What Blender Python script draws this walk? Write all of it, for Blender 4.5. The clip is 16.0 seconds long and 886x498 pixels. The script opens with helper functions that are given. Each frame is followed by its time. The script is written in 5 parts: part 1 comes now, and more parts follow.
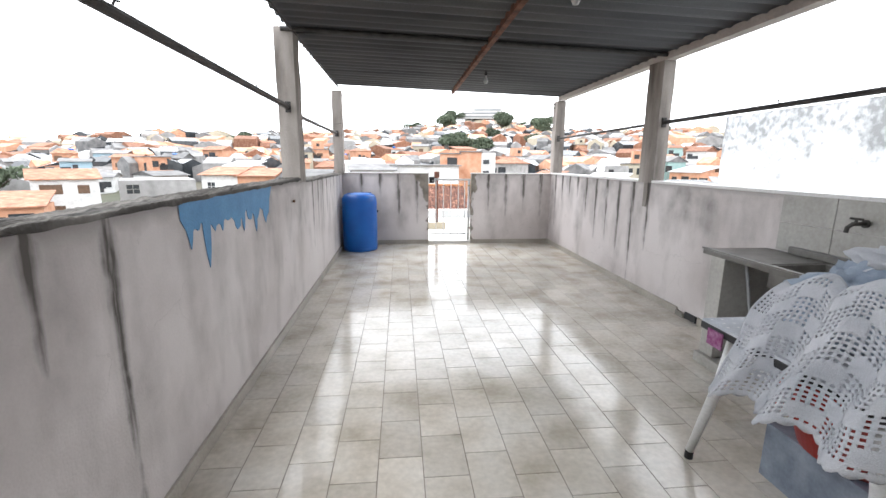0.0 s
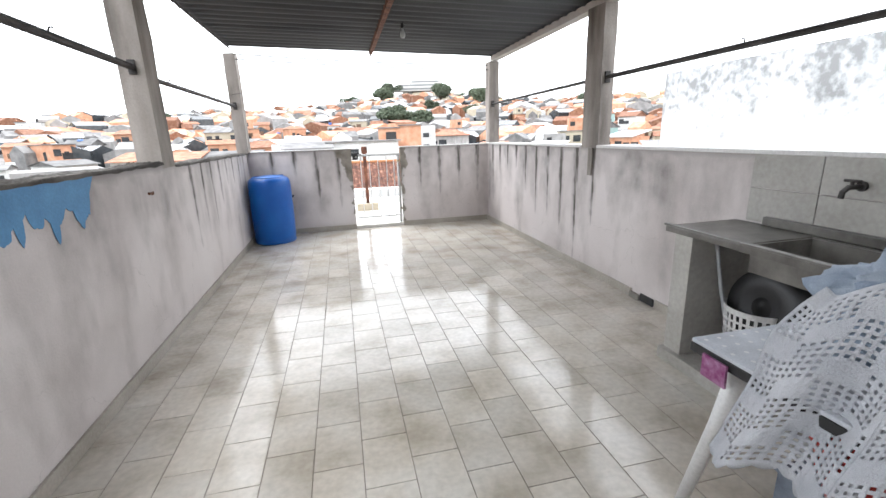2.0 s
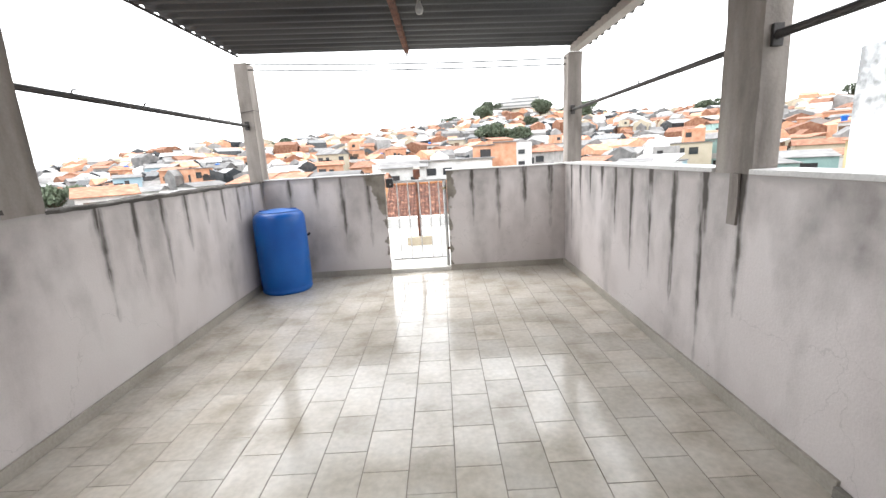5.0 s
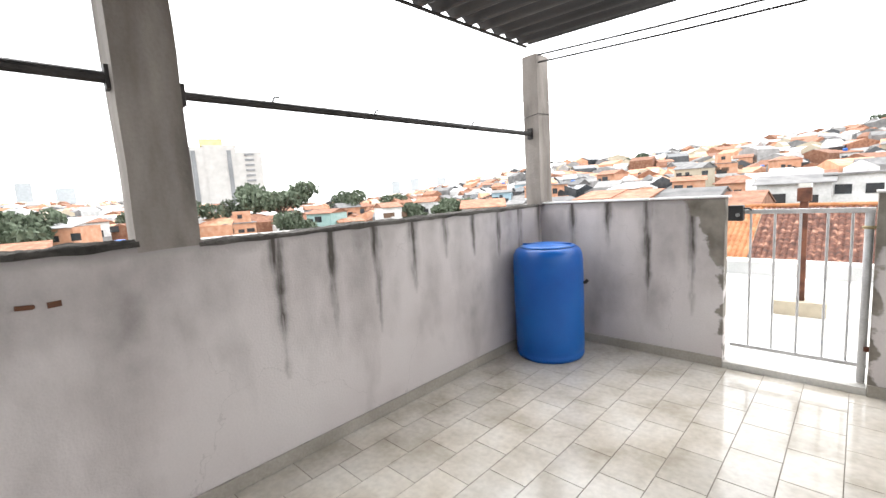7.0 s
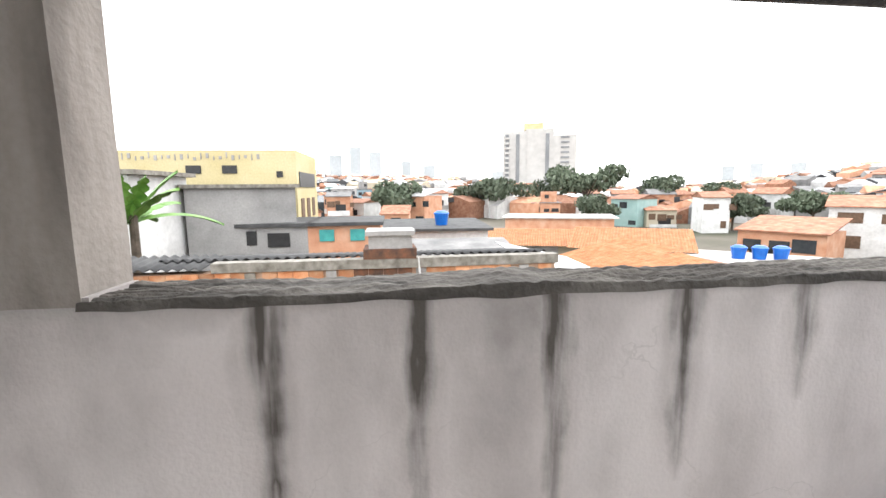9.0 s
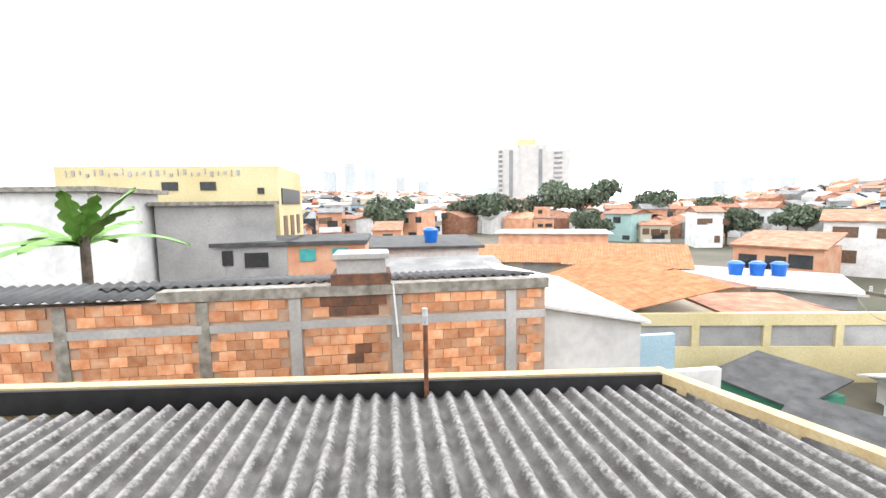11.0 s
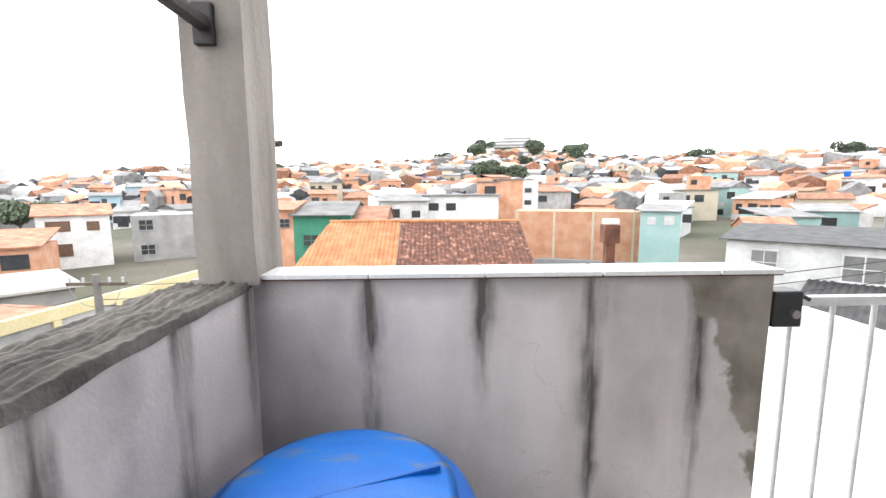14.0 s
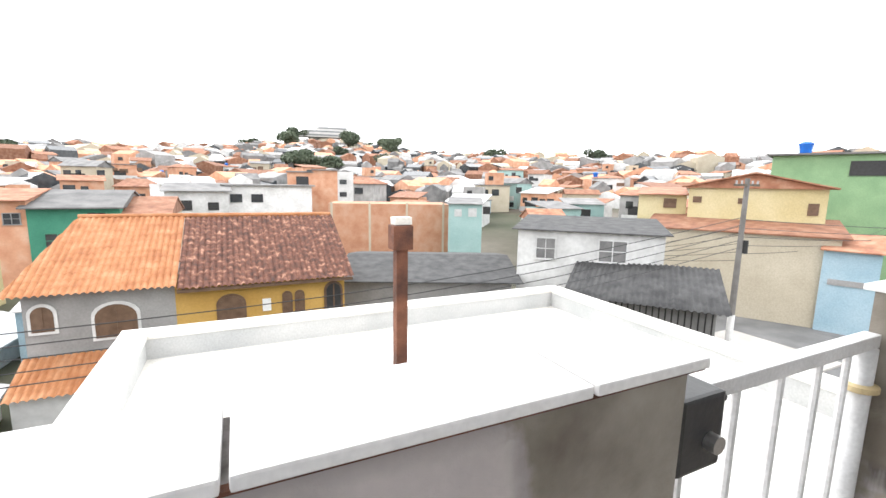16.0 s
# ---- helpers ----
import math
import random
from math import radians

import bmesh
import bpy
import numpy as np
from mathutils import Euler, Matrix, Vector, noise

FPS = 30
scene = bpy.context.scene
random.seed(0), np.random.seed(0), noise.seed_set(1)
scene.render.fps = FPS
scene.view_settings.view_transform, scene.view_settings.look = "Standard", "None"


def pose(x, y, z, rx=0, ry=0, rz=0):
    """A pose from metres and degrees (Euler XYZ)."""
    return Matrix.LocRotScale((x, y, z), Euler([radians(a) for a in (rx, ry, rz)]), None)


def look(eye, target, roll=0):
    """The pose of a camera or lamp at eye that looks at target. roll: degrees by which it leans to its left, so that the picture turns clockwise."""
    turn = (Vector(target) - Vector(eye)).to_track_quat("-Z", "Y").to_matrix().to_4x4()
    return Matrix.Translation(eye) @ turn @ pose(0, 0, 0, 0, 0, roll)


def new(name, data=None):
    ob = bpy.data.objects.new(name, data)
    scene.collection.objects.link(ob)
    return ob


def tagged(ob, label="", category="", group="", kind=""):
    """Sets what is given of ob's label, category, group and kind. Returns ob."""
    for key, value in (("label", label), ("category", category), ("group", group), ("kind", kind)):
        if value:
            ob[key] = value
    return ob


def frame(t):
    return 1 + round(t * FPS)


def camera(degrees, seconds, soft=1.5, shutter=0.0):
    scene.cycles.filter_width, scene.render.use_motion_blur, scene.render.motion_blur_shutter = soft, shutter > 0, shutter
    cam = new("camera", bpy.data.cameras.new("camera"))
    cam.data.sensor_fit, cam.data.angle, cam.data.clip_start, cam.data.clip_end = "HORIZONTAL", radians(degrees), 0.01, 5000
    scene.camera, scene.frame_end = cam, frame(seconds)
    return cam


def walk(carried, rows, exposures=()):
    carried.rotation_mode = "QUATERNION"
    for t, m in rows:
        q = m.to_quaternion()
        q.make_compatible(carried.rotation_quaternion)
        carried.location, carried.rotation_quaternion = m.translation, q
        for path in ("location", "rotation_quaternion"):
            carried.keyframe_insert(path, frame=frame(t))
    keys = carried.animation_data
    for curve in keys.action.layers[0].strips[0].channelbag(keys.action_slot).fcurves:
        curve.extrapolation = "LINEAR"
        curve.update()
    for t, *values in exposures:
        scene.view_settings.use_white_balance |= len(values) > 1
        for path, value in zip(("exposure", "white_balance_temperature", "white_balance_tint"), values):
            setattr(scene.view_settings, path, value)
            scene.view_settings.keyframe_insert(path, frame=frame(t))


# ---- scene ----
cam = camera(91.7, 16.0)
PATH = [
    (0, (0.995, -7.652, 1.454), (1.189, -5.702, 1.057), 0.5),
    (0.5, (0.945, -7.498, 1.469), (1.213, -5.567, 1.022), -1.2),
    (1, (0.991, -7.342, 1.467), (1.273, -5.406, 1.054), -0.9),
    (1.5, (1.147, -7.187, 1.438), (1.414, -5.26, 0.978), -1.6),
    (2, (1.329, -6.938, 1.415), (1.755, -5.052, 0.903), -1.9),
    (2.5, (1.516, -6.731, 1.43), (1.953, -4.84, 0.949), -3.0),
    (3, (1.748, -6.577, 1.442), (1.925, -4.65, 0.936), -0.6),
    (3.2, (1.817, -6.506, 1.454), (1.939, -4.567, 0.976), -1.0),
    (5.3, (2.258, -5.05, 1.418), (2.198, -3.089, 1.028), -4.0),
    (5.5, (2.318, -4.859, 1.438), (2.174, -2.896, 1.086), -4.1),
    (6, (2.471, -4.371, 1.489), (1.799, -2.518, 1.15), -1.8),
    (6.5, (2.373, -3.967, 1.463), (1.452, -2.216, 1.165), -0.8),
    (7, (2.174, -3.584, 1.4), (0.789, -2.164, 1.148), -3.6),
    (7.5, (1.882, -3.247, 1.435), (0.15, -2.275, 1.195), -2.1),
    (8, (1.554, -2.952, 1.463), (-0.249, -2.124, 1.212), -2.6),
    (8.5, (1.249, -2.619, 1.432), (-0.684, -2.144, 1.234), -2.9),
    (9, (0.914, -2.329, 1.467), (-1.051, -2.094, 1.187), -0.6),
    (11.3, (0.044, -1.872, 1.511), (-1.927, -1.587, 1.326), -0.9),
    (11.5, (0.046, -1.848, 1.517), (-1.895, -1.404, 1.333), -1.4),
    (12, (0.047, -1.767, 1.522), (-1.722, -0.864, 1.288), -2.1),
    (12.5, (0.055, -1.643, 1.527), (-1.430, -0.326, 1.288), -2.3),
    (12.9, (0.132, -1.532, 1.545), (-1.075, 0.047, 1.321), -2.4),
    (13, (0.18, -1.512, 1.552), (-0.93, 0.139, 1.34), -2.1),
    (13.2, (0.242, -1.458, 1.533), (-0.669, 0.31, 1.323), -2.0),
    (13.5, (0.414, -1.456, 1.53), (-0.13, 0.456, 1.305), -0.9),
    (14, (0.496, -1.19, 1.492), (0.557, 0.791, 1.224), -0.3),
    (14.5, (0.611, -0.946, 1.491), (1.267, 0.925, 1.231), -0.0),
    (15, (0.774, -0.77, 1.489), (1.541, 1.062, 1.248), -1.2),
    (15.2, (0.829, -0.638, 1.496), (1.542, 1.218, 1.287), -0.8),
    (15.5, (0.858, -0.499, 1.485), (1.581, 1.347, 1.224), -0.2),
    (16, (1.002, -0.318, 1.466), (1.859, 1.464, 1.167), 1.0),
]
walk(cam, [(t, look(eye, target, roll)) for t, eye, target, roll in PATH],
     [(0, 0.47, 6200, 10), (3, 0.5, 6200, 10), (5.5, 0.45, 6420, 10), (9, 0.36, 6420, 10), (11.3, 0.4, 6350, 10), (14, 0.42, 6350, 10), (16, 0.2, 6400, 10)])

# ---- world and light ----
world = bpy.data.worlds.new("overcast_sky")
scene.world = world
world.use_nodes = True
wn, wl = world.node_tree.nodes, world.node_tree.links
sky = wn.new("ShaderNodeTexSky")
sky.sky_type, sky.sun_disc = "NISHITA", False
sky.sun_elevation, sky.sun_rotation = radians(55), radians(-40)
tint = wn.new("ShaderNodeMix")
tint.data_type = "RGBA"
tint.inputs[0].default_value = 0.94
scaled = wn.new("ShaderNodeVectorMath")
scaled.operation = "SCALE"
scaled.inputs[3].default_value = 0.1
wl.new(sky.outputs[0], scaled.inputs[0])
wl.new(scaled.outputs[0], tint.inputs[6])
tint.inputs[7].default_value = (1.0, 1.0, 1.0, 1)
wl.new(tint.outputs[2], wn["Background"].inputs[0])
wn["Background"].inputs[1].default_value = 2.9

sun_data = bpy.data.lights.new("sun", "SUN")
sun_data.energy, sun_data.angle, sun_data.color = 1.4, radians(25), (1.0, 0.97, 0.93)
sun = new("sun", sun_data)
sun.matrix_world = look((-20, 25, 50), (0, 0, 0))


# ---- materials ----
def mat(name, colors, rough=0.7, scale=3.0, fine=60.0, bump=0.15, metal=0.0, stretch=(1, 1, 1), island=0.0, spec=0.5, grain=0.35):
    """Two or three colours mixed by a large noise, with a fine noise for grain and relief."""
    m = bpy.data.materials.new(name)
    m.use_nodes = True
    n, l = m.node_tree.nodes, m.node_tree.links
    b = n["Principled BSDF"]
    pos = n.new("ShaderNodeNewGeometry")
    mp = n.new("ShaderNodeMapping")
    mp.inputs["Scale"].default_value = stretch
    l.new(pos.outputs["Position"], mp.inputs[0])
    big = n.new("ShaderNodeTexNoise")
    big.inputs["Scale"].default_value, big.inputs["Detail"].default_value = scale, 5
    l.new(mp.outputs[0], big.inputs[0])
    small = n.new("ShaderNodeTexNoise")
    small.inputs["Scale"].default_value, small.inputs["Detail"].default_value = fine, 3
    l.new(pos.outputs["Position"], small.inputs[0])
    ramp = n.new("ShaderNodeValToRGB")
    els = ramp.color_ramp.elements
    while len(els) < len(colors):
        els.new(0.5)
    for i, c in enumerate(colors):
        els[i].position = 0.3 + 0.4 * i / max(1, len(colors) - 1)
        els[i].color = (*c, 1)
    l.new(big.outputs[0], ramp.inputs[0])
    mul = n.new("ShaderNodeMix")
    mul.data_type, mul.blend_type = "RGBA", "MULTIPLY"
    mul.inputs[0].default_value = grain
    l.new(ramp.outputs[0], mul.inputs[6])
    l.new(small.outputs[0], mul.inputs[7])
    out = mul.outputs[2]
    if island:
        oi = n.new("ShaderNodeObjectInfo")
        hs = n.new("ShaderNodeHueSaturation")
        mr = n.new("ShaderNodeMapRange")
        mr.inputs[3].default_value, mr.inputs[4].default_value = 1 - island, 1 + island
        l.new(oi.outputs["Random"], mr.inputs[0])
        l.new(mr.outputs[0], hs.inputs["Value"])
        l.new(out, hs.inputs["Color"])
        out = hs.outputs[0]
    l.new(out, b.inputs["Base Color"])
    b.inputs["Roughness"].default_value, b.inputs["Metallic"].default_value = rough, metal
    b.inputs["Specular IOR Level"].default_value = spec
    if bump:
        bp = n.new("ShaderNodeBump")
        bp.inputs["Strength"].default_value, bp.inputs["Distance"].default_value = bump, 0.01
        l.new(small.outputs[0], bp.inputs["Height"])
        l.new(bp.outputs[0], b.inputs["Normal"])
    return m


def math_node(n, l, op, a, b=None, c=None, clamp=False):
    x = n.new("ShaderNodeMath")
    x.operation, x.use_clamp = op, clamp
    for i, v in enumerate((a, b, c)):
        if v is None:
            continue
        if isinstance(v, (int, float)):
            x.inputs[i].default_value = v
        else:
            l.new(v, x.inputs[i])
    return x.outputs[0]


def stained_wall(name, axis, offset, lo, hi, strength=1.0, reach=0.75, repairs=()):
    """Painted render with mould runs below the joints of the coping, one every 32 cm between lo and hi."""
    m = mat(name, [(0.52, 0.475, 0.46), (0.655, 0.605, 0.59), (0.70, 0.655, 0.64)], 0.75, 1.3, 90, 0.2, grain=0.12)
    n, l = m.node_tree.nodes, m.node_tree.links
    b = n["Principled BSDF"]
    base = b.inputs["Base Color"].links[0].from_socket
    g = n.new("ShaderNodeNewGeometry")
    sp = n.new("ShaderNodeSeparateXYZ")
    l.new(g.outputs["Position"], sp.inputs[0])
    u0, z = sp.outputs[axis], sp.outputs["Z"]
    wob = n.new("ShaderNodeTexNoise")
    wob.inputs["Scale"].default_value, wob.inputs["Detail"].default_value = 7, 4
    l.new(g.outputs["Position"], wob.inputs[0])
    u = math_node(n, l, "DIVIDE", math_node(n, l, "SUBTRACT", u0, offset), 0.32)
    cell = math_node(n, l, "ROUND", u)
    wn1 = n.new("ShaderNodeTexWhiteNoise")
    wn1.noise_dimensions = "1D"
    l.new(cell, wn1.inputs["W"])
    r = wn1.outputs["Value"]
    d = math_node(n, l, "MULTIPLY", math_node(n, l, "ABSOLUTE", math_node(n, l, "SUBTRACT", u, cell)), 0.32)
    d = math_node(n, l, "ADD", d, math_node(n, l, "MULTIPLY", math_node(n, l, "SUBTRACT", wob.outputs[0], 0.5), 0.07))
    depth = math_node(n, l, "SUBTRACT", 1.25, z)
    length = math_node(n, l, "MULTIPLY_ADD", r, reach, 0.3)
    fade = math_node(n, l, "SUBTRACT", 1.0, math_node(n, l, "DIVIDE", depth, length), clamp=True)
    width = math_node(n, l, "MULTIPLY_ADD", fade, 0.045, 0.02)
    run = math_node(n, l, "SUBTRACT", 1.0, math_node(n, l, "DIVIDE", math_node(n, l, "ABSOLUTE", d), width), clamp=True)
    run = math_node(n, l, "MULTIPLY", run, math_node(n, l, "POWER", fade, 0.45))
    halo = math_node(n, l, "SUBTRACT", 1.0, math_node(n, l, "DIVIDE", math_node(n, l, "ABSOLUTE", math_node(n, l, "ADD", d, 0.015)), 0.095), clamp=True)
    halo = math_node(n, l, "MULTIPLY", math_node(n, l, "MULTIPLY", halo, fade), 0.6)
    run = math_node(n, l, "MAXIMUM", math_node(n, l, "MULTIPLY", run, 0.9), halo)
    smp = n.new("ShaderNodeMapping")
    smp.inputs["Scale"].default_value = (24, 24, 2.6)
    l.new(g.outputs["Position"], smp.inputs[0])
    streak = n.new("ShaderNodeTexNoise")
    streak.inputs["Scale"].default_value, streak.inputs["Detail"].default_value = 1.0, 5
    l.new(smp.outputs[0], streak.inputs[0])
    run = math_node(n, l, "MULTIPLY", run, math_node(n, l, "MULTIPLY_ADD", math_node(n, l, "SUBTRACT", streak.outputs[0], 0.3), 2.4, 0.35))
    inside = math_node(n, l, "MULTIPLY", math_node(n, l, "GREATER_THAN", u0, lo), math_node(n, l, "LESS_THAN", u0, hi))
    run = math_node(n, l, "MULTIPLY", math_node(n, l, "MULTIPLY", run, inside), 1.45 * strength, clamp=True)
    # broad damp stains hanging from the top, stretched downwards
    mp = n.new("ShaderNodeMapping")
    mp.inputs["Scale"].default_value = (3.2, 3.2, 1.3)
    l.new(g.outputs["Position"], mp.inputs[0])
    dn = n.new("ShaderNodeTexNoise")
    dn.inputs["Scale"].default_value, dn.inputs["Detail"].default_value = 1.0, 6
    l.new(mp.outputs[0], dn.inputs[0])
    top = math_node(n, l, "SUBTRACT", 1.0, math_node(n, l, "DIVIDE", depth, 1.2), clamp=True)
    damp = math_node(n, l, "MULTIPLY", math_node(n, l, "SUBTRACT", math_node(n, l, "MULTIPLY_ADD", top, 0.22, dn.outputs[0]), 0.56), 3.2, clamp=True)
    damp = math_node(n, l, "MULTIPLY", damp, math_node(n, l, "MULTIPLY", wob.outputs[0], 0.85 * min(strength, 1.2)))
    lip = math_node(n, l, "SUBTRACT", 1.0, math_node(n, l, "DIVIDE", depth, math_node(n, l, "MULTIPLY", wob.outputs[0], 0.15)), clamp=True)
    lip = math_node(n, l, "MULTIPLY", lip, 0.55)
    # a few hairline cracks
    vo = n.new("ShaderNodeTexVoronoi")
    vo.feature = "DISTANCE_TO_EDGE"
    vo.inputs["Scale"].default_value = 1.3
    wp = n.new("ShaderNodeVectorMath")
    wp.operation = "MULTIPLY_ADD"
    wp.inputs[1].default_value = (0.25, 0.25, 0.25)
    l.new(wob.outputs[1], wp.inputs[0])
    l.new(g.outputs["Position"], wp.inputs[2])
    l.new(wp.outputs[0], vo.inputs["Vector"])
    crack = math_node(n, l, "MULTIPLY", math_node(n, l, "LESS_THAN", vo.outputs["Distance"], 0.003), 0.14)
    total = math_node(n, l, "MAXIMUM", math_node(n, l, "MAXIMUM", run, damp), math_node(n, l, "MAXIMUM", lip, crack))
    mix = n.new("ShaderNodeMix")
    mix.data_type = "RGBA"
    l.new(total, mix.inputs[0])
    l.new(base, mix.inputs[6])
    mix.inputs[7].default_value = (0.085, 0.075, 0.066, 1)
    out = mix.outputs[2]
    # raw cement made good along a jamb: wide at the top, thin and patchy below
    blot = n.new("ShaderNodeTexNoise")
    blot.inputs["Scale"].default_value, blot.inputs["Detail"].default_value = 6.5, 6
    l.new(g.outputs["Position"], blot.inputs[0])
    for edge, sign, wide in repairs:
        dist = math_node(n, l, "MULTIPLY", math_node(n, l, "SUBTRACT", u0, edge), sign)
        reach_ = math_node(n, l, "MULTIPLY_ADD", math_node(n, l, "SUBTRACT", z, 0.75, clamp=True), wide, 0.03)
        reach_ = math_node(n, l, "ADD", reach_, math_node(n, l, "MULTIPLY", math_node(n, l, "SUBTRACT", blot.outputs[0], 0.5), 0.42))
        cover = math_node(n, l, "MULTIPLY", math_node(n, l, "SUBTRACT", reach_, dist), 45.0, clamp=True)
        cover = math_node(n, l, "MULTIPLY", cover, math_node(n, l, "GREATER_THAN", dist, -0.01))
        cm = n.new("ShaderNodeMix")
        cm.data_type = "RGBA"
        l.new(math_node(n, l, "MULTIPLY", cover, 0.92), cm.inputs[0])
        l.new(out, cm.inputs[6])
        cr = n.new("ShaderNodeValToRGB")
        cr.color_ramp.elements[0].position, cr.color_ramp.elements[1].position = 0.35, 0.65
        cr.color_ramp.elements[0].color, cr.color_ramp.elements[1].color = (0.13, 0.11, 0.085, 1), (0.27, 0.245, 0.205, 1)
        l.new(wob.outputs[0], cr.inputs[0])
        l.new(cr.outputs[0], cm.inputs[7])
        out = cm.outputs[2]
    l.new(out, b.inputs["Base Color"])
    return m


def asbestos(name):
    """Old corrugated sheet: grey-black in the valleys, lighter and speckled on the crests."""
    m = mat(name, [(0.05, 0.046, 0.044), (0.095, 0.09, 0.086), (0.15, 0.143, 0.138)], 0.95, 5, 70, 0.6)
    n, l = m.node_tree.nodes, m.node_tree.links
    b = n["Principled BSDF"]
    base = b.inputs["Base Color"].links[0].from_socket
    g = n.new("ShaderNodeNewGeometry")
    sp = n.new("ShaderNodeSeparateXYZ")
    l.new(g.outputs["Position"], sp.inputs[0])
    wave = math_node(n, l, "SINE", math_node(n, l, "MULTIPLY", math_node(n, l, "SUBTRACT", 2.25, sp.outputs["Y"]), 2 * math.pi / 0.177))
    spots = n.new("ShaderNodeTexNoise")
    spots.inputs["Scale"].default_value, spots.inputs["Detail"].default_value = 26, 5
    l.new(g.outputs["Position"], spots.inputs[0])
    # lighter value follows the wave crests, broken up by the spots
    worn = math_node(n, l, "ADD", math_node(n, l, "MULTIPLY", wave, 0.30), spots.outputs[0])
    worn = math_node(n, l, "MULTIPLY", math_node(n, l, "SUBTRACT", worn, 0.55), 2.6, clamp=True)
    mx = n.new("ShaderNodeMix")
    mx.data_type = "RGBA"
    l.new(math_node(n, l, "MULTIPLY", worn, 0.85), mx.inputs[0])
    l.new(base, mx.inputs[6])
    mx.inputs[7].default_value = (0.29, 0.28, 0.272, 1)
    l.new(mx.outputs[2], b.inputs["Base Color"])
    return m


def mouldy_wall(name):
    """White limewash with black mould in clusters near the top."""
    m = mat(name, [(0.66, 0.69, 0.72), (0.74, 0.76, 0.785)], 0.9, 1.2, 60, 0.2, grain=0.08)
    n, l = m.node_tree.nodes, m.node_tree.links
    b = n["Principled BSDF"]
    base = b.inputs["Base Color"].links[0].from_socket
    g = n.new("ShaderNodeNewGeometry")
    sp = n.new("ShaderNodeSeparateXYZ")
    l.new(g.outputs["Position"], sp.inputs[0])
    big, small = n.new("ShaderNodeTexNoise"), n.new("ShaderNodeTexNoise")
    big.inputs["Scale"].default_value, big.inputs["Detail"].default_value = 1.6, 3
    small.inputs["Scale"].default_value, small.inputs["Detail"].default_value = 11, 7
    for t in (big, small):
        l.new(g.outputs["Position"], t.inputs[0])
    high = math_node(n, l, "MULTIPLY", math_node(n, l, "SUBTRACT", sp.outputs["Z"], 1.3), 0.28)
    v = math_node(n, l, "ADD", math_node(n, l, "ADD", math_node(n, l, "MULTIPLY", big.outputs[0], 0.9), math_node(n, l, "MULTIPLY", small.outputs[0], 0.75)), high)
    v = math_node(n, l, "MULTIPLY", math_node(n, l, "SUBTRACT", v, 0.91), 4.0, clamp=True)
    mx = n.new("ShaderNodeMix")
    mx.data_type = "RGBA"
    l.new(math_node(n, l, "MULTIPLY", v, 0.75), mx.inputs[0])
    l.new(base, mx.inputs[6])
    mx.inputs[7].default_value = (0.13, 0.135, 0.13, 1)
    l.new(mx.outputs[2], b.inputs["Base Color"])
    return m


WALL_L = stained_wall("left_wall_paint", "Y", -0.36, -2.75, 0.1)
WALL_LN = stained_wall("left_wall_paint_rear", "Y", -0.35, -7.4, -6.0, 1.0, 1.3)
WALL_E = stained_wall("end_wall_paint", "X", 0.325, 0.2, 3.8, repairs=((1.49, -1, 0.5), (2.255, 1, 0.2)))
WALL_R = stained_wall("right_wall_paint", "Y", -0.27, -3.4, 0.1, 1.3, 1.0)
CEMENT = mat("cement", [(0.14, 0.125, 0.105), (0.24, 0.225, 0.195), (0.33, 0.31, 0.28)], 0.9, 6, 70, 0.5)
COLUMN = mat("column_concrete", [(0.14, 0.122, 0.107), (0.30, 0.268, 0.242), (0.43, 0.39, 0.355)], 0.85, 2.6, 60, 0.35, stretch=(2, 2, 0.5), grain=0.2)
WALLTOP = mat("weathered_mortar", [(0.035, 0.032, 0.028), (0.10, 0.09, 0.08), (0.20, 0.185, 0.165)], 0.95, 5, 60, 0.7, stretch=(7, 0.7, 1))
COPING = mat("white_coping", [(0.80, 0.79, 0.77), (0.86, 0.85, 0.84)], 0.5, 2, 80, 0.1)
TILE = mat("floor_tile_glaze", [(0.51, 0.455, 0.37), (0.69, 0.64, 0.56), (0.77, 0.735, 0.67)], 0.11, 3.0, 30, 0.06, island=0.09)
GROUT = mat("grout", [(0.24, 0.21, 0.175), (0.38, 0.34, 0.29)], 0.9, 5, 90, 0.3)
SKIRT = mat("skirting_tile", [(0.36, 0.33, 0.28), (0.53, 0.49, 0.43)], 0.4, 3, 60, 0.1)
WHITEFLOOR = mat("white_roof_paint", [(0.72, 0.70, 0.64), (0.82, 0.80, 0.76)], 0.6, 1.5, 60, 0.2)
PARAPET = mat("parapet_paint", [(0.45, 0.46, 0.46), (0.62, 0.62, 0.61)], 0.7, 2, 60, 0.2)
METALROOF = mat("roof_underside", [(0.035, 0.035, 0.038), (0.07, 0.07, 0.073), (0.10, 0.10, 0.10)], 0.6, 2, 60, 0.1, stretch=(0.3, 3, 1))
RUST = mat("rusty_steel", [(0.06, 0.022, 0.012), (0.14, 0.05, 0.026), (0.22, 0.085, 0.045)], 0.8, 9, 120, 0.4)
DARKSTEEL = mat("dark_steel", [(0.03, 0.028, 0.027), (0.075, 0.068, 0.065)], 0.55, 10, 120, 0.2, metal=0.3)
BEAMWHITE = mat("pale_beam", [(0.50, 0.46, 0.43), (0.66, 0.62, 0.58)], 0.8, 2, 60, 0.2)
WHITEMETAL = mat("white_enamel", [(0.62, 0.62, 0.62), (0.78, 0.78, 0.78)], 0.4, 12, 120, 0.1)
BLUEPLASTIC = mat("blue_plastic", [(0.001, 0.10, 0.46), (0.003, 0.15, 0.58)], 0.38, 2.5, 200, 0.05)
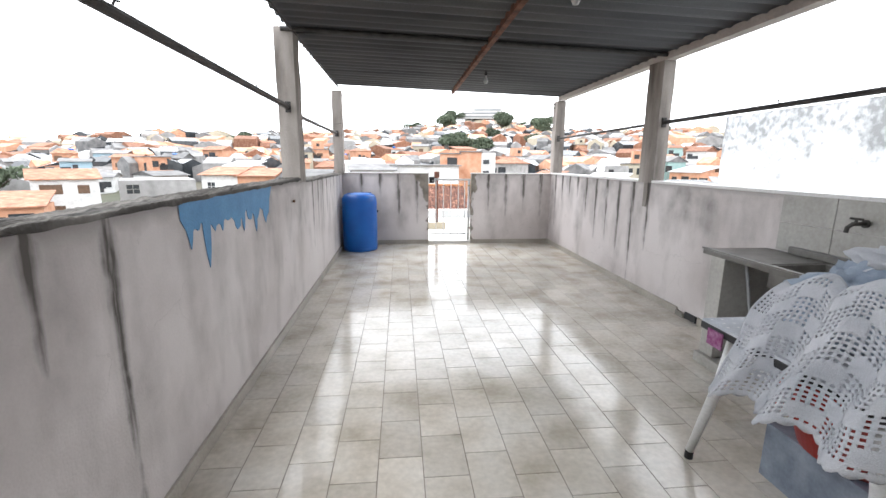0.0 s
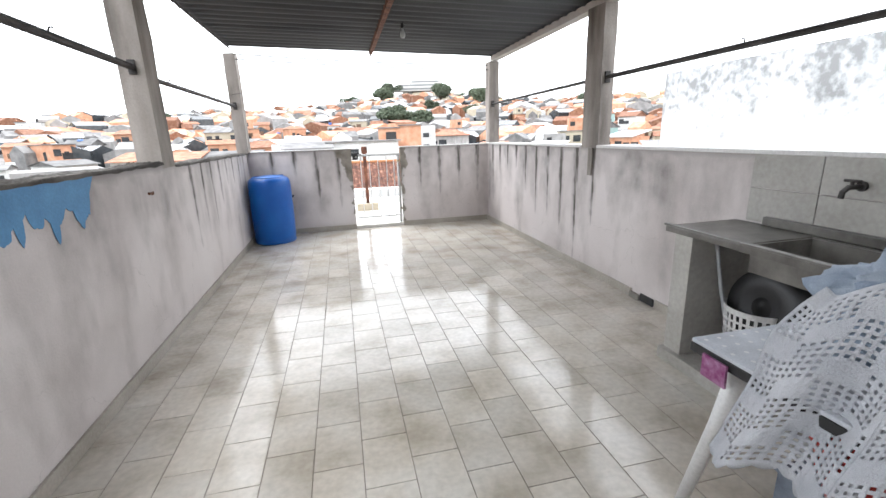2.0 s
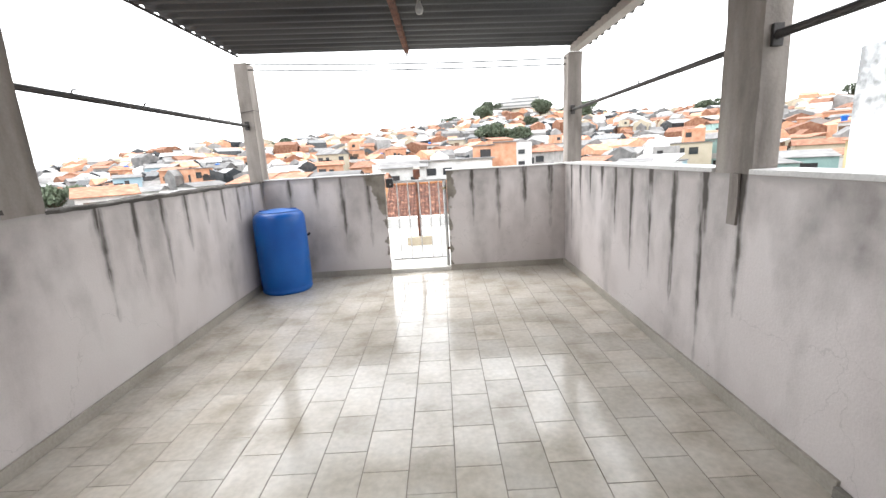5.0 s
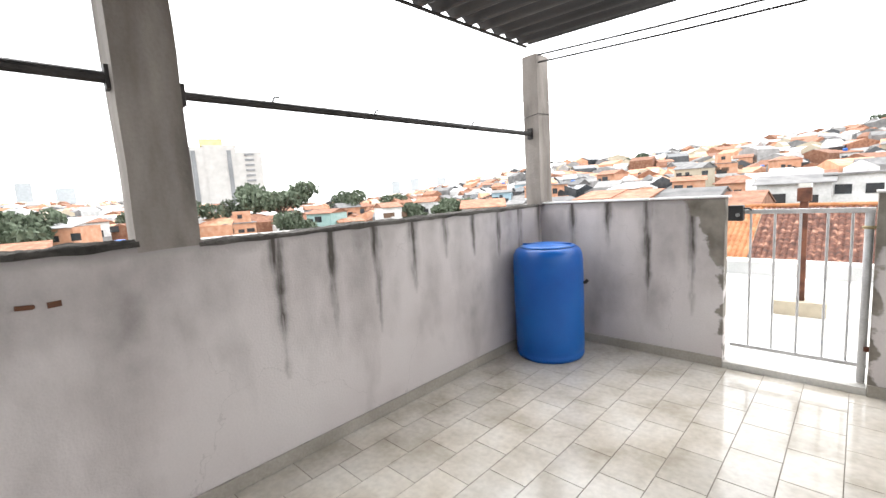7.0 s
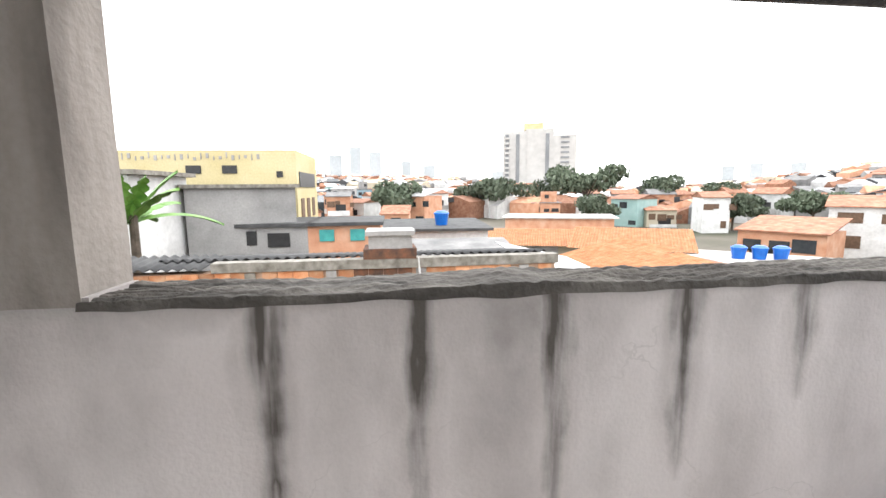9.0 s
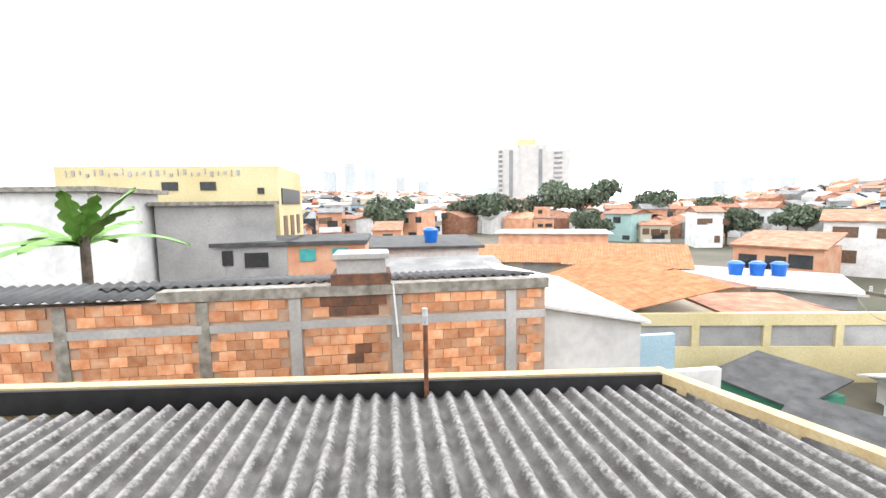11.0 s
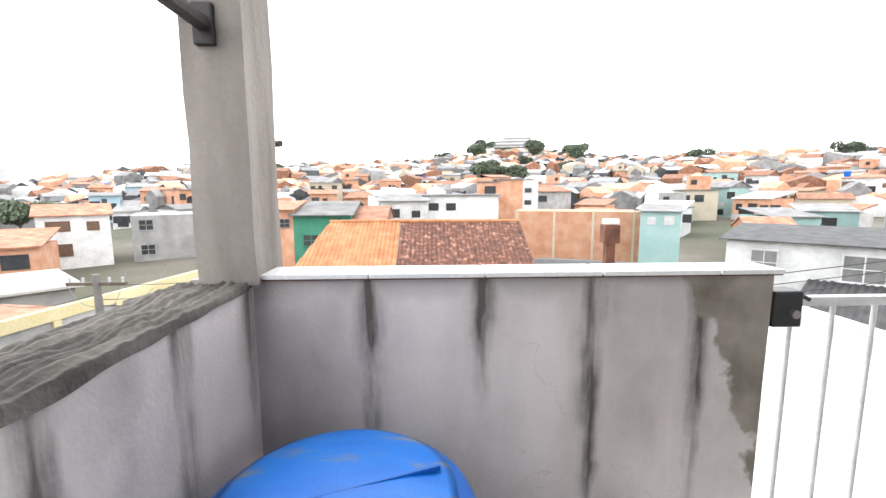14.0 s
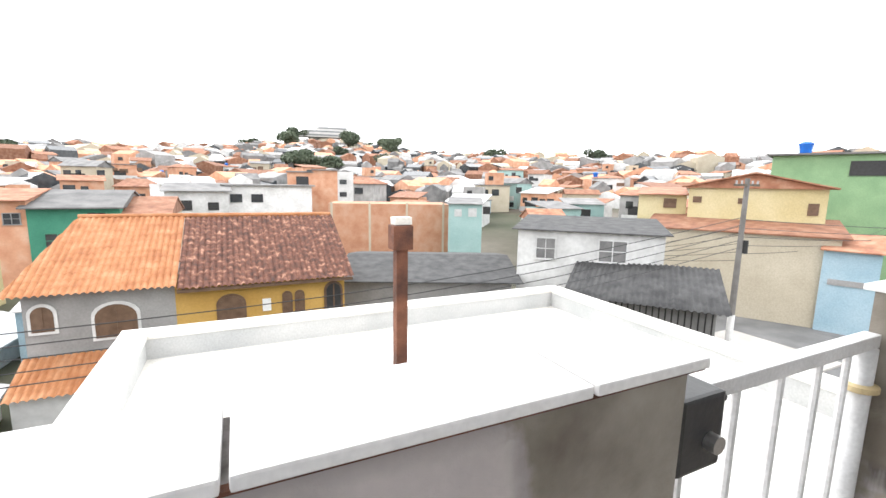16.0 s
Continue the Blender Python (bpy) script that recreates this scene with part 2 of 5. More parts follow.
SCUFFED = mat("scuffed_blue_plastic", [(0.16, 0.19, 0.23), (0.003, 0.15, 0.56), (0.003, 0.14, 0.55), (0.002, 0.12, 0.50)], 0.42, 6, 120, 0.1, stretch=(1, 3.5, 1), grain=0.1)
BLUEPAINT = mat("blue_paint", [(0.07, 0.25, 0.50), (0.11, 0.33, 0.60)], 0.6, 6, 90, 0.15)
BLACK = mat("black_plastic", [(0.012, 0.012, 0.013), (0.025, 0.025, 0.027)], 0.45, 6, 90, 0.05)
SINKSTONE = mat("synthetic_marble", [(0.085, 0.08, 0.07), (0.16, 0.15, 0.135), (0.21, 0.20, 0.18)], 0.35, 6, 50, 0.1)
SPLASH = mat("splashback_tile", [(0.40, 0.385, 0.35), (0.54, 0.525, 0.49)], 0.25, 3.5, 40, 0.05)
PLASTICWHITE = mat("white_plastic", [(0.70, 0.70, 0.69), (0.80, 0.80, 0.79)], 0.4, 5, 90, 0.05)
REDPLASTIC = mat("red_plastic", [(0.42, 0.022, 0.015), (0.55, 0.035, 0.02)], 0.35, 4, 90, 0.05)
LACE = mat("white_crochet", [(0.48, 0.50, 0.54), (0.66, 0.67, 0.70)], 0.95, 8, 300, 0.5)
DENIM = mat("pale_blue_cloth", [(0.24, 0.31, 0.41), (0.46, 0.52, 0.60)], 0.95, 8, 300, 0.5)
PINK = mat("magenta_cloth", [(0.22, 0.03, 0.14), (0.42, 0.22, 0.36)], 0.95, 40, 300, 0.3)
DARKCLOTH = mat("dark_cloth", [(0.03, 0.035, 0.05), (0.09, 0.10, 0.14)], 0.95, 12, 300, 0.4)
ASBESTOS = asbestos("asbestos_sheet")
ASBDARK = mat("dark_asbestos", [(0.045, 0.045, 0.047), (0.10, 0.10, 0.10)], 0.95, 2, 20, 0.5)
GLASS = mat("dark_window_glass", [(0.025, 0.03, 0.035), (0.06, 0.065, 0.07)], 0.15, 1, 10, 0)
BROWNWOOD = mat("brown_shutter", [(0.10, 0.055, 0.03), (0.17, 0.10, 0.06)], 0.6, 4, 60, 0.2)
TEALSHUT = mat("teal_shutter", [(0.04, 0.30, 0.29), (0.07, 0.40, 0.37)], 0.5, 4, 60, 0.1)
W_WHITE = mat("white_facade", [(0.58, 0.58, 0.57), (0.78, 0.78, 0.77)], 0.85, 0.9, 5, 0.1, island=0.14)
W_CREAM = mat("cream_facade", [(0.46, 0.40, 0.30), (0.56, 0.50, 0.39)], 0.85, 0.6, 12, 0.1, island=0.08)
W_YELLOW = mat("yellow_facade", [(0.47, 0.27, 0.06), (0.55, 0.34, 0.09)], 0.85, 0.6, 12, 0.1, island=0.08)
W_PALEYEL = mat("pale_yellow_facade", [(0.55, 0.46, 0.24), (0.64, 0.56, 0.34)], 0.85, 0.5, 12, 0.1)
W_GREY = mat("bare_render", [(0.26, 0.255, 0.25), (0.42, 0.41, 0.40)], 0.9, 0.8, 14, 0.2, island=0.15)
W_GREEN = mat("green_facade", [(0.035, 0.19, 0.12), (0.06, 0.26, 0.17)], 0.8, 0.8, 14, 0.1)
W_OLIVE = mat("olive_green_facade", [(0.20, 0.34, 0.18), (0.27, 0.42, 0.23)], 0.8, 0.8, 14, 0.1)
W_TEAL = mat("turquoise_facade", [(0.30, 0.46, 0.44), (0.38, 0.54, 0.52)], 0.8, 0.8, 14, 0.1)
W_BLUE = mat("light_blue_facade", [(0.30, 0.44, 0.52), (0.40, 0.53, 0.60)], 0.8, 0.8, 14, 0.1)
W_BRICK = mat("hollow_brick", [(0.46, 0.215, 0.125), (0.54, 0.285, 0.175), (0.58, 0.36, 0.25)], 0.9, 1.1, 9, 0.3, island=0.14, grain=0.2)
BRICK = mat("orange_hollow_brick", [(0.50, 0.19, 0.08), (0.60, 0.29, 0.15), (0.66, 0.40, 0.25)], 0.9, 5, 60, 0.4, island=0.35)
SOOT = mat("sooty_brick", [(0.07, 0.045, 0.035), (0.20, 0.085, 0.045)], 0.95, 6, 40, 0.4)
MORTAR = mat("mortar_joint", [(0.36, 0.22, 0.15), (0.48, 0.34, 0.25)], 0.95, 4, 60, 0.3)
R_TILE = mat("clay_roof_tile", [(0.20, 0.085, 0.05), (0.31, 0.14, 0.08), (0.38, 0.215, 0.14)], 0.85, 1.5, 7, 0.3, island=0.28)
R_TILENEW = mat("orange_roof_tile", [(0.33, 0.125, 0.045), (0.41, 0.175, 0.07), (0.47, 0.235, 0.115)], 0.8, 2.0, 9, 0.2)
R_TILEOLD = mat("mossy_roof_tile", [(0.055, 0.028, 0.022), (0.11, 0.045, 0.03), (0.17, 0.07, 0.045), (0.45, 0.25, 0.17)], 0.9, 4.5, 14, 0.5)
R_GREY = mat("grey_roof_sheet", [(0.13, 0.13, 0.13), (0.27, 0.265, 0.26)], 0.9, 0.8, 8, 0.3, island=0.25)
R_WHITE = mat("white_roof_sheet", [(0.52, 0.52, 0.52), (0.70, 0.70, 0.70)], 0.6, 0.8, 8, 0.1, island=0.08)
CREAMEDGE = mat("cream_parapet", [(0.46, 0.34, 0.17), (0.58, 0.47, 0.27)], 0.8, 5, 40, 0.2)
STAINWHITE = mouldy_wall("mouldy_white_render")
ASPHALT = mat("asphalt", [(0.13, 0.13, 0.13), (0.20, 0.20, 0.20)], 0.9, 0.8, 30, 0.2)
PAVE = mat("pavement_concrete", [(0.42, 0.40, 0.37), (0.55, 0.53, 0.50)], 0.9, 0.8, 20, 0.2)
EARTH = mat("hillside_ground", [(0.05, 0.06, 0.03), (0.10, 0.09, 0.065), (0.17, 0.15, 0.125)], 0.95, 0.06, 1.5, 0.3)
LEAF = mat("tree_foliage", [(0.065, 0.09, 0.055), (0.105, 0.135, 0.085), (0.14, 0.165, 0.115)], 0.8, 0.9, 6, 0.3, island=0.2)
BANANA = mat("banana_leaf_green", [(0.07, 0.18, 0.03), (0.14, 0.29, 0.05), (0.20, 0.36, 0.09)], 0.5, 3, 40, 0.2)
BARK = mat("bark", [(0.07, 0.055, 0.04), (0.15, 0.12, 0.09)], 0.9, 6, 40, 0.4)
POLE = mat("pole_concrete", [(0.15, 0.14, 0.13), (0.22, 0.21, 0.20)], 0.9, 2, 30, 0.2)
TOWERPAINT = mat("tower_paint", [(0.52, 0.51, 0.49), (0.58, 0.57, 0.55)], 0.9, 0.02, 0.3, 0)
TOWERGLASS = mat("tower_window_band", [(0.17, 0.18, 0.19), (0.25, 0.26, 0.27)], 0.4, 0.1, 1, 0)
# atmospheric haze on the far towers is mixed into this base colour
HAZE = mat("far_tower_haze_paint", [(0.50, 0.53, 0.55), (0.58, 0.60, 0.62)], 0.95, 0.02, 0.3, 0)
SILVER = mat("dish_grey", [(0.36, 0.37, 0.38), (0.52, 0.53, 0.54)], 0.45, 6, 60, 0.05)
CHROME = mat("worn_chrome", [(0.35, 0.34, 0.33), (0.55, 0.54, 0.53)], 0.3, 20, 90, 0.1, metal=0.9)
CLEAR = mat("frosted_clear_plastic", [(0.10, 0.12, 0.17), (0.30, 0.35, 0.42)], 0.3, 6, 60, 0.05)
BULBGLASS = mat("frosted_bulb", [(0.45, 0.45, 0.44), (0.58, 0.58, 0.57)], 0.2, 6, 60, 0)
LINEN = mat("spotted_cloth", [(0.50, 0.52, 0.56), (0.66, 0.68, 0.72)], 0.9, 10, 200, 0.3)


# ---- building blocks ----
def place(name, mesh, parent=None, m=None, label=""):
    ob = new(name, mesh)
    if m is not None:
        ob.matrix_basis = m
    if parent is not None:
        ob.parent = parent
    if label:
        ob["label"] = label
    return ob


def finish(bm, name, material, smooth=False):
    me = bpy.data.meshes.new(name)
    bm.normal_update()
    bm.to_mesh(me)
    bm.free()
    me.materials.append(material)
    if smooth:
        me.shade_smooth()
    return me


def part(name, bm, material, parent=None, label="", smooth=False):
    return place(name, finish(bm, name, material, smooth), parent, None, label)


def thing(name, label, category, at=(0, 0, 0), rz=0.0, group="", kind=""):
    ob = new(name)
    ob.empty_display_size = 0.1
    ob.matrix_basis = pose(*at, 0, 0, rz)
    return tagged(ob, label, category, group, kind)


def add_box(bm, x0, x1, y0, y1, z0, z1, bevel=0.0):
    vs = [bm.verts.new((x, y, z)) for z in (z0, z1) for x, y in ((x0, y0), (x1, y0), (x1, y1), (x0, y1))]
    fs = [bm.faces.new([vs[i] for i in f]) for f in ((3, 2, 1, 0), (4, 5, 6, 7), (0, 1, 5, 4), (1, 2, 6, 5), (2, 3, 7, 6), (3, 0, 4, 7))]
    if bevel:
        bmesh.ops.bevel(bm, geom=list({e for f in fs for e in f.edges}), offset=bevel, segments=2, affect="EDGES", profile=0.6)
    return bm


def box(x0, x1, y0, y1, z0, z1, bevel=0.0):
    return add_box(bmesh.new(), x0, x1, y0, y1, z0, z1, bevel)


def rough_box(x0, x1, y0, y1, z0, z1, step=0.12, amount=0.006, seed=0.0):
    """A box cut into a grid and worn a little out of true."""
    bm = box(x0, x1, y0, y1, z0, z1)
    for axis, lo, hi in ((0, x0, x1), (1, y0, y1), (2, z0, z1)):
        for i in range(1, max(1, int((hi - lo) / step))):
            co, no = Vector(), Vector()
            co[axis], no[axis] = lo + (hi - lo) * i / int((hi - lo) / step), 1
            bmesh.ops.bisect_plane(bm, geom=bm.verts[:] + bm.edges[:] + bm.faces[:], plane_co=co, plane_no=no)
    for v in bm.verts:
        v.co += noise.noise_vector(v.co * 4 + Vector((seed, seed, 0))) * amount
    return bm


def tube(bm, points, r, seg=8, r_end=None):
    """A closed round bar along points."""
    rings = []
    for i, p in enumerate(points):
        p = Vector(p)
        a, b = Vector(points[max(i - 1, 0)]), Vector(points[min(i + 1, len(points) - 1)])
        q = (b - a).to_track_quat("Z", "Y")
        k = r if r_end is None else r + (r_end - r) * i / (len(points) - 1)
        rings.append([bm.verts.new(p + q @ Vector((k * math.cos(2 * math.pi * j / seg), k * math.sin(2 * math.pi * j / seg), 0))) for j in range(seg)])
    for a, b in zip(rings, rings[1:]):
        for j in range(seg):
            bm.faces.new((a[j], a[(j + 1) % seg], b[(j + 1) % seg], b[j]))
    bm.faces.new(rings[0][::-1]), bm.faces.new(rings[-1])
    return bm


def lathe(profile, seg=32):
    bm = bmesh.new()
    rings = [[bm.verts.new((r * math.cos(2 * math.pi * j / seg), r * math.sin(2 * math.pi * j / seg), z)) for j in range(seg)] for r, z in profile]
    for a, b in zip(rings, rings[1:]):
        for j in range(seg):
            bm.faces.new((a[j], a[(j + 1) % seg], b[(j + 1) % seg], b[j]))
    bm.faces.new(rings[0][::-1]), bm.faces.new(rings[-1])
    return bm


def wavy_sheet(length, depth, period, height, thick, across=False, rows=1):
    """Corrugated sheet: waves run along y, repeat along x; origin at a corner."""
    bm = bmesh.new()
    n = max(8, int(length / period * 8))
    lay = []
    for k in (0, 1):
        grid = []
        for j in range(rows + 1):
            y = depth * j / rows
            grid.append([bm.verts.new((length * i / n, y, height * 0.5 * math.sin(2 * math.pi * (length * i / n) / period) - k * thick + (0.0 if rows == 1 else 0.004 * noise.noise((i * 0.3, j * 0.9, 0))))) for i in range(n + 1)])
        for j in range(rows):
            for i in range(n):
                f = (grid[j][i], grid[j][i + 1], grid[j + 1][i + 1], grid[j + 1][i])
                bm.faces.new(f if k == 0 else f[::-1])
        lay.append(grid)
    a, b = lay
    for i in range(n):
        bm.faces.new((b[0][i], b[0][i + 1], a[0][i + 1], a[0][i]))
        bm.faces.new((a[rows][i], a[rows][i + 1], b[rows][i + 1], b[rows][i]))
    for j in range(rows):
        bm.faces.new((a[j][0], a[j + 1][0], b[j + 1][0], b[j][0]))
        bm.faces.new((b[j][n], b[j + 1][n], a[j + 1][n], a[j][n]))
    return bm


# ---- the terrace: floor, walls, columns ----
W, H = 3.705, 1.25
BACK = -9.0
floor = tagged(part("floor", box(0.0, W, BACK, 0.12, -0.12, -0.004), GROUT), "glazed beige ceramic tile floor laid in staggered rows", "floor", kind="structure")
slab = tagged(part("roof_slab", box(-0.17, W + 0.17, BACK, 0.1, -0.4, -0.125), CEMENT), "concrete slab under the rooftop terrace", "slab", kind="structure")

wall_left = thing("wall_left", "low pinkish plastered wall with dark mould runs", "wall", kind="structure")
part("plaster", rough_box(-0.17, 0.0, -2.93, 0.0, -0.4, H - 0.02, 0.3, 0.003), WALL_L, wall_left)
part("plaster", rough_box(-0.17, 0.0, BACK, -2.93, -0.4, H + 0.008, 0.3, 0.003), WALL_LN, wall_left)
# mortar capping with raked grooves
bm = bmesh.new()
inner = [-0.178 + 0.182 * k / 44 for k in range(45)]
xs = [-0.184, *inner, 0.008]
ny, nx = 1150, len(xs) - 1
grid = []
for j in range(ny + 1):
    y = -9.0 + 8.96 * j / ny
    lump = noise.noise((0, y * 2.2, 0))
    groove = max(0, min(1, 0.55 + 1.9 * noise.noise((7, y * 1.1, 3))))
    rise = 0.03 * min(1, max(0, (-3.0 - y) / 0.15))
    row = []
    for i, x in enumerate(xs):
        rim = min(1.0, (x + 0.184) / 0.03, (0.008 - x) / 0.03)
        bend = 0.012 * noise.noise((x * 5, y * 1.7, 1))
        comb = math.sin((x + 0.03 * y + bend) * 2 * math.pi / 0.021)
        z = H + 0.001 + rise + 0.010 * lump + groove * rim * 0.005 * comb + rim * 0.014 * noise.noise((x * 14, y * 9, 5)) + 0.005 * noise.noise((x * 40, y * 40, 5))
        if i in (0, nx):
            z = H - 0.022 + rise + 0.012 * noise.noise((i, y * 7, 2))
            x += 0.004 * noise.noise((i, y * 9, 2))
        row.append(bm.verts.new((x, y, z)))
    grid.append(row)
for j in range(ny):
    if -3.18 < -9.0 + 8.96 * j / ny < -2.955:
        continue
    for i in range(nx):
        bm.faces.new((grid[j][i], grid[j][i + 1], grid[j + 1][i + 1], grid[j + 1][i]))
part("mortar_cap", bm, WALLTOP, wall_left, "rough raked grey mortar capping", smooth=True)

wall_right = thing("wall_right", "low pinkish plastered wall with stains", "wall", kind="structure")
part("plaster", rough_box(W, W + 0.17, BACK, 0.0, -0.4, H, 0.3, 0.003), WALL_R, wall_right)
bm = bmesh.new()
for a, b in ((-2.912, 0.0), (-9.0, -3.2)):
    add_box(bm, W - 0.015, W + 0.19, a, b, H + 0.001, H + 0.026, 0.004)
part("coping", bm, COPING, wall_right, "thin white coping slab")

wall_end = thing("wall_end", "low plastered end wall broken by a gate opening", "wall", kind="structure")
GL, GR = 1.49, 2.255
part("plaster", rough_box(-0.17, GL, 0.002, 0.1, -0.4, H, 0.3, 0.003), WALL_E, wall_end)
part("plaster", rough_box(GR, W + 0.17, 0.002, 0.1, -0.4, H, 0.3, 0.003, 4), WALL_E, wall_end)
for a, b in ((0.0, 0.3235), (0.3265, 0.6485), (0.6515, 0.982), (0.988, 1.323), (1.329, GL + 0.02), (GR - 0.01, 2.75), (2.756, 3.24), (3.246, W)):
    part("coping_slab", box(a, b, -0.014, 0.118, H + 0.001, H + 0.015, 0.003), COPING, wall_end)
part("coping_bed", box(0.0, GL + 0.018, -0.009, 0.0, H - 0.003, H + 0.0008), RUST, wall_end, "rusty brown mortar line under the coping")
part("threshold", rough_box(GL + 0.002, GR - 0.002, 0.004, 0.16, -0.002, 0.045, 0.1, 0.004), WHITEFLOOR, wall_end, "white painted gate threshold")


part("cement_repair", rough_box(W - 0.012, W, -3.13, -3.06, 0.99, H - 0.002, 0.03, 0.012, 3), COLUMN, wall_right, "lump of grey cement under the column")

# blue paint left on the left wall, running down in drips
bm = bmesh.new()
top, low = [], []
DRIPS = ((-5.54, 0.03, 0.06), (-5.36, 0.045, 0.20), (-5.16, 0.02, 0.03), (-4.93, 0.05, 0.07), (-4.83, 0.03, 0.10), (-4.72, 0.05, 0.06), (-4.60, 0.03, 0.11), (-4.38, 0.06, 0.10), (-4.30, 0.03, 0.06))
for k in range(281):
    y = -5.62 + 1.42 * k / 280
    s = k / 280
    body = 0.15 + 0.06 * noise.noise((y * 6, 0, 1)) + 0.035 * noise.noise((y * 21, 4, 1)) + 0.012 * noise.noise((y * 60, 4, 1))
    drip = sum(d * max(0, 1 - abs(y - c) / w) ** 0.5 for c, w, d in DRIPS)
    zlow = H + 0.008 - (body + drip) * min(1, (1 - s) * 14) * min(1, 0.45 + s * 9)
    for s0, lst in ((0.0, low), (1, top)):
        z = zlow if s0 == 0 else H + 0.014
        lst.append((bm.verts.new((0.002, y, z)), bm.verts.new((0.0045, y, z))))
for a, b, c, d in zip(low, low[1:], top[1:], top):
    bm.faces.new((a[1], b[1], c[1], d[1]))
    bm.faces.new((a[0], b[0], b[1], a[1]))
    bm.faces.new((d[1], c[1], c[0], d[0]))
part("blue_paint_patch", bm, BLUEPAINT, wall_left, "flaking blue paint with drips")

# unseen full-height walls, added to keep light off the rear of the terrace
for a, b in ((-0.17, 0.0), (W, W + 0.17)):
    tagged(part("unseen_shade_wall", box(a, b, BACK, -7.92, H + 0.06, 2.5), COLUMN), "unseen side wall added to shade the rear of the terrace", "wall", kind="structure")
house_wall = tagged(part("wall_rear", box(-0.17, W + 0.17, BACK - 0.2, BACK, -0.4, 2.5), WALL_LN), "plain plastered wall closing the terrace behind", "wall", kind="structure")

for nm, b in (("baseboard", (0.001, 0.018, BACK, 0.0)), ("baseboard", (W - 0.018, W - 0.001, -3.86, 0.0)), ("baseboard", (W - 0.018, W - 0.001, -4.8, -4.14))):
    tagged(part(nm, box(b[0], b[1], b[2], b[3] - 0.02, 0.0, 0.075, 0.004), SKIRT), "worn tile skirting along the wall", "baseboard", kind="structure")
for a, b in ((0.02, GL), (GR, W - 0.02)):
    tagged(part("baseboard", box(a, b, -0.016, 0.0, 0.0, 0.075, 0.004), SKIRT), "worn tile skirting along the wall", "baseboard", kind="structure")


def column(x0, x1, y0, y1, top):
    ob = tagged(part("column", rough_box(x0, x1, y0, y1, H - 0.012, top, 0.12, 0.007, x0 + y0), COLUMN), "weathered grey concrete roof column with dark base", "column", "terrace columns", "structure")
    return ob


column(-0.172, 0.003, -3.185, -2.945, 2.68)
column(-0.125, 0.03, -0.035, 0.165, 2.6)
column(W + 0.002, W + 0.13, -3.195, -2.915, 2.5)
column(W + 0.005, W + 0.165, -0.1, 0.09, 2.5)

wire_tie = thing("wire_tie", "rusty wire tied round the corner column", "wire", (0, 0, 2.06))
part("wire", tube(bmesh.new(), [(-0.13, -0.04, -0.01), (0.0, -0.042, 0.01), (0.035, -0.04, 0.015), (0.036, 0.17, 0.02), (-0.13, 0.17, 0.0), (-0.13, -0.04, -0.01)], 0.003, 5), DARKSTEEL, wire_tie)

# roof sheets, sloping down to the right
roof = thing("ceiling", "dark corrugated roof sheets on a rusty beam", "roof", kind="structure")
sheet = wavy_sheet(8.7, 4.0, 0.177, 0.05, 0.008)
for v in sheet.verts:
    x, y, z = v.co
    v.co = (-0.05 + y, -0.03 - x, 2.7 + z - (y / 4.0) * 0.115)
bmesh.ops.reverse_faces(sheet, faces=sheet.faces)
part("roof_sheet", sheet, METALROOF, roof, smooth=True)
bm = box(1.86, 1.91, -8.8, -0.14, 2.575, 2.64)
add_box(bm, 1.875, 1.895, -0.138, -0.125, 2.545, 2.64)
part("beam", bm, RUST, roof, "rusty steel channel beam")
for y in (-3.2, -5.55):
    bm = bmesh.new()
    tube(bm, [(-0.1, y, 2.66), (1.95, y, 2.60), (3.85, y, 2.545)], 0.022)
    part("purlin", bm, DARKSTEEL, roof)
bm = box(W + 0.02, W + 0.13, -8.8, -0.1, 2.5, 2.575, 0.006)
part("side_beam", bm, BEAMWHITE, roof, "pale side beam under the sheets")
bm = bmesh.new()
tube(bm, [(0.0, -8.8, 2.67), (0.0, -0.15, 2.64)], 0.012)
part("edge_bar", bm, DARKSTEEL, roof)


def pendant(x, y, z):
    bulb = thing("light_bulb", "unlit clear bulb hanging in a black socket", "light bulb", (x, y, z), group="terrace bulbs")
    part("glass", lathe([(0.004, -0.10), (0.02, -0.096), (0.03, -0.07), (0.028, -0.05), (0.014, -0.02), (0.013, 0.0)], 16), BULBGLASS, bulb, "clear glass", True)
    part("socket", lathe([(0.018, 0.0), (0.02, 0.02), (0.012, 0.05), (0.003, 0.055)], 12), BLACK, bulb)
    bm = bmesh.new()
    tube(bm, [(0, 0, 0.05), (0, 0, 2.66 - z)], 0.003, 6)
    part("cord", bm, BLACK, bulb)


pendant(2.1, -1.9, 2.54)
pendant(2.12, -4.75, 2.54)


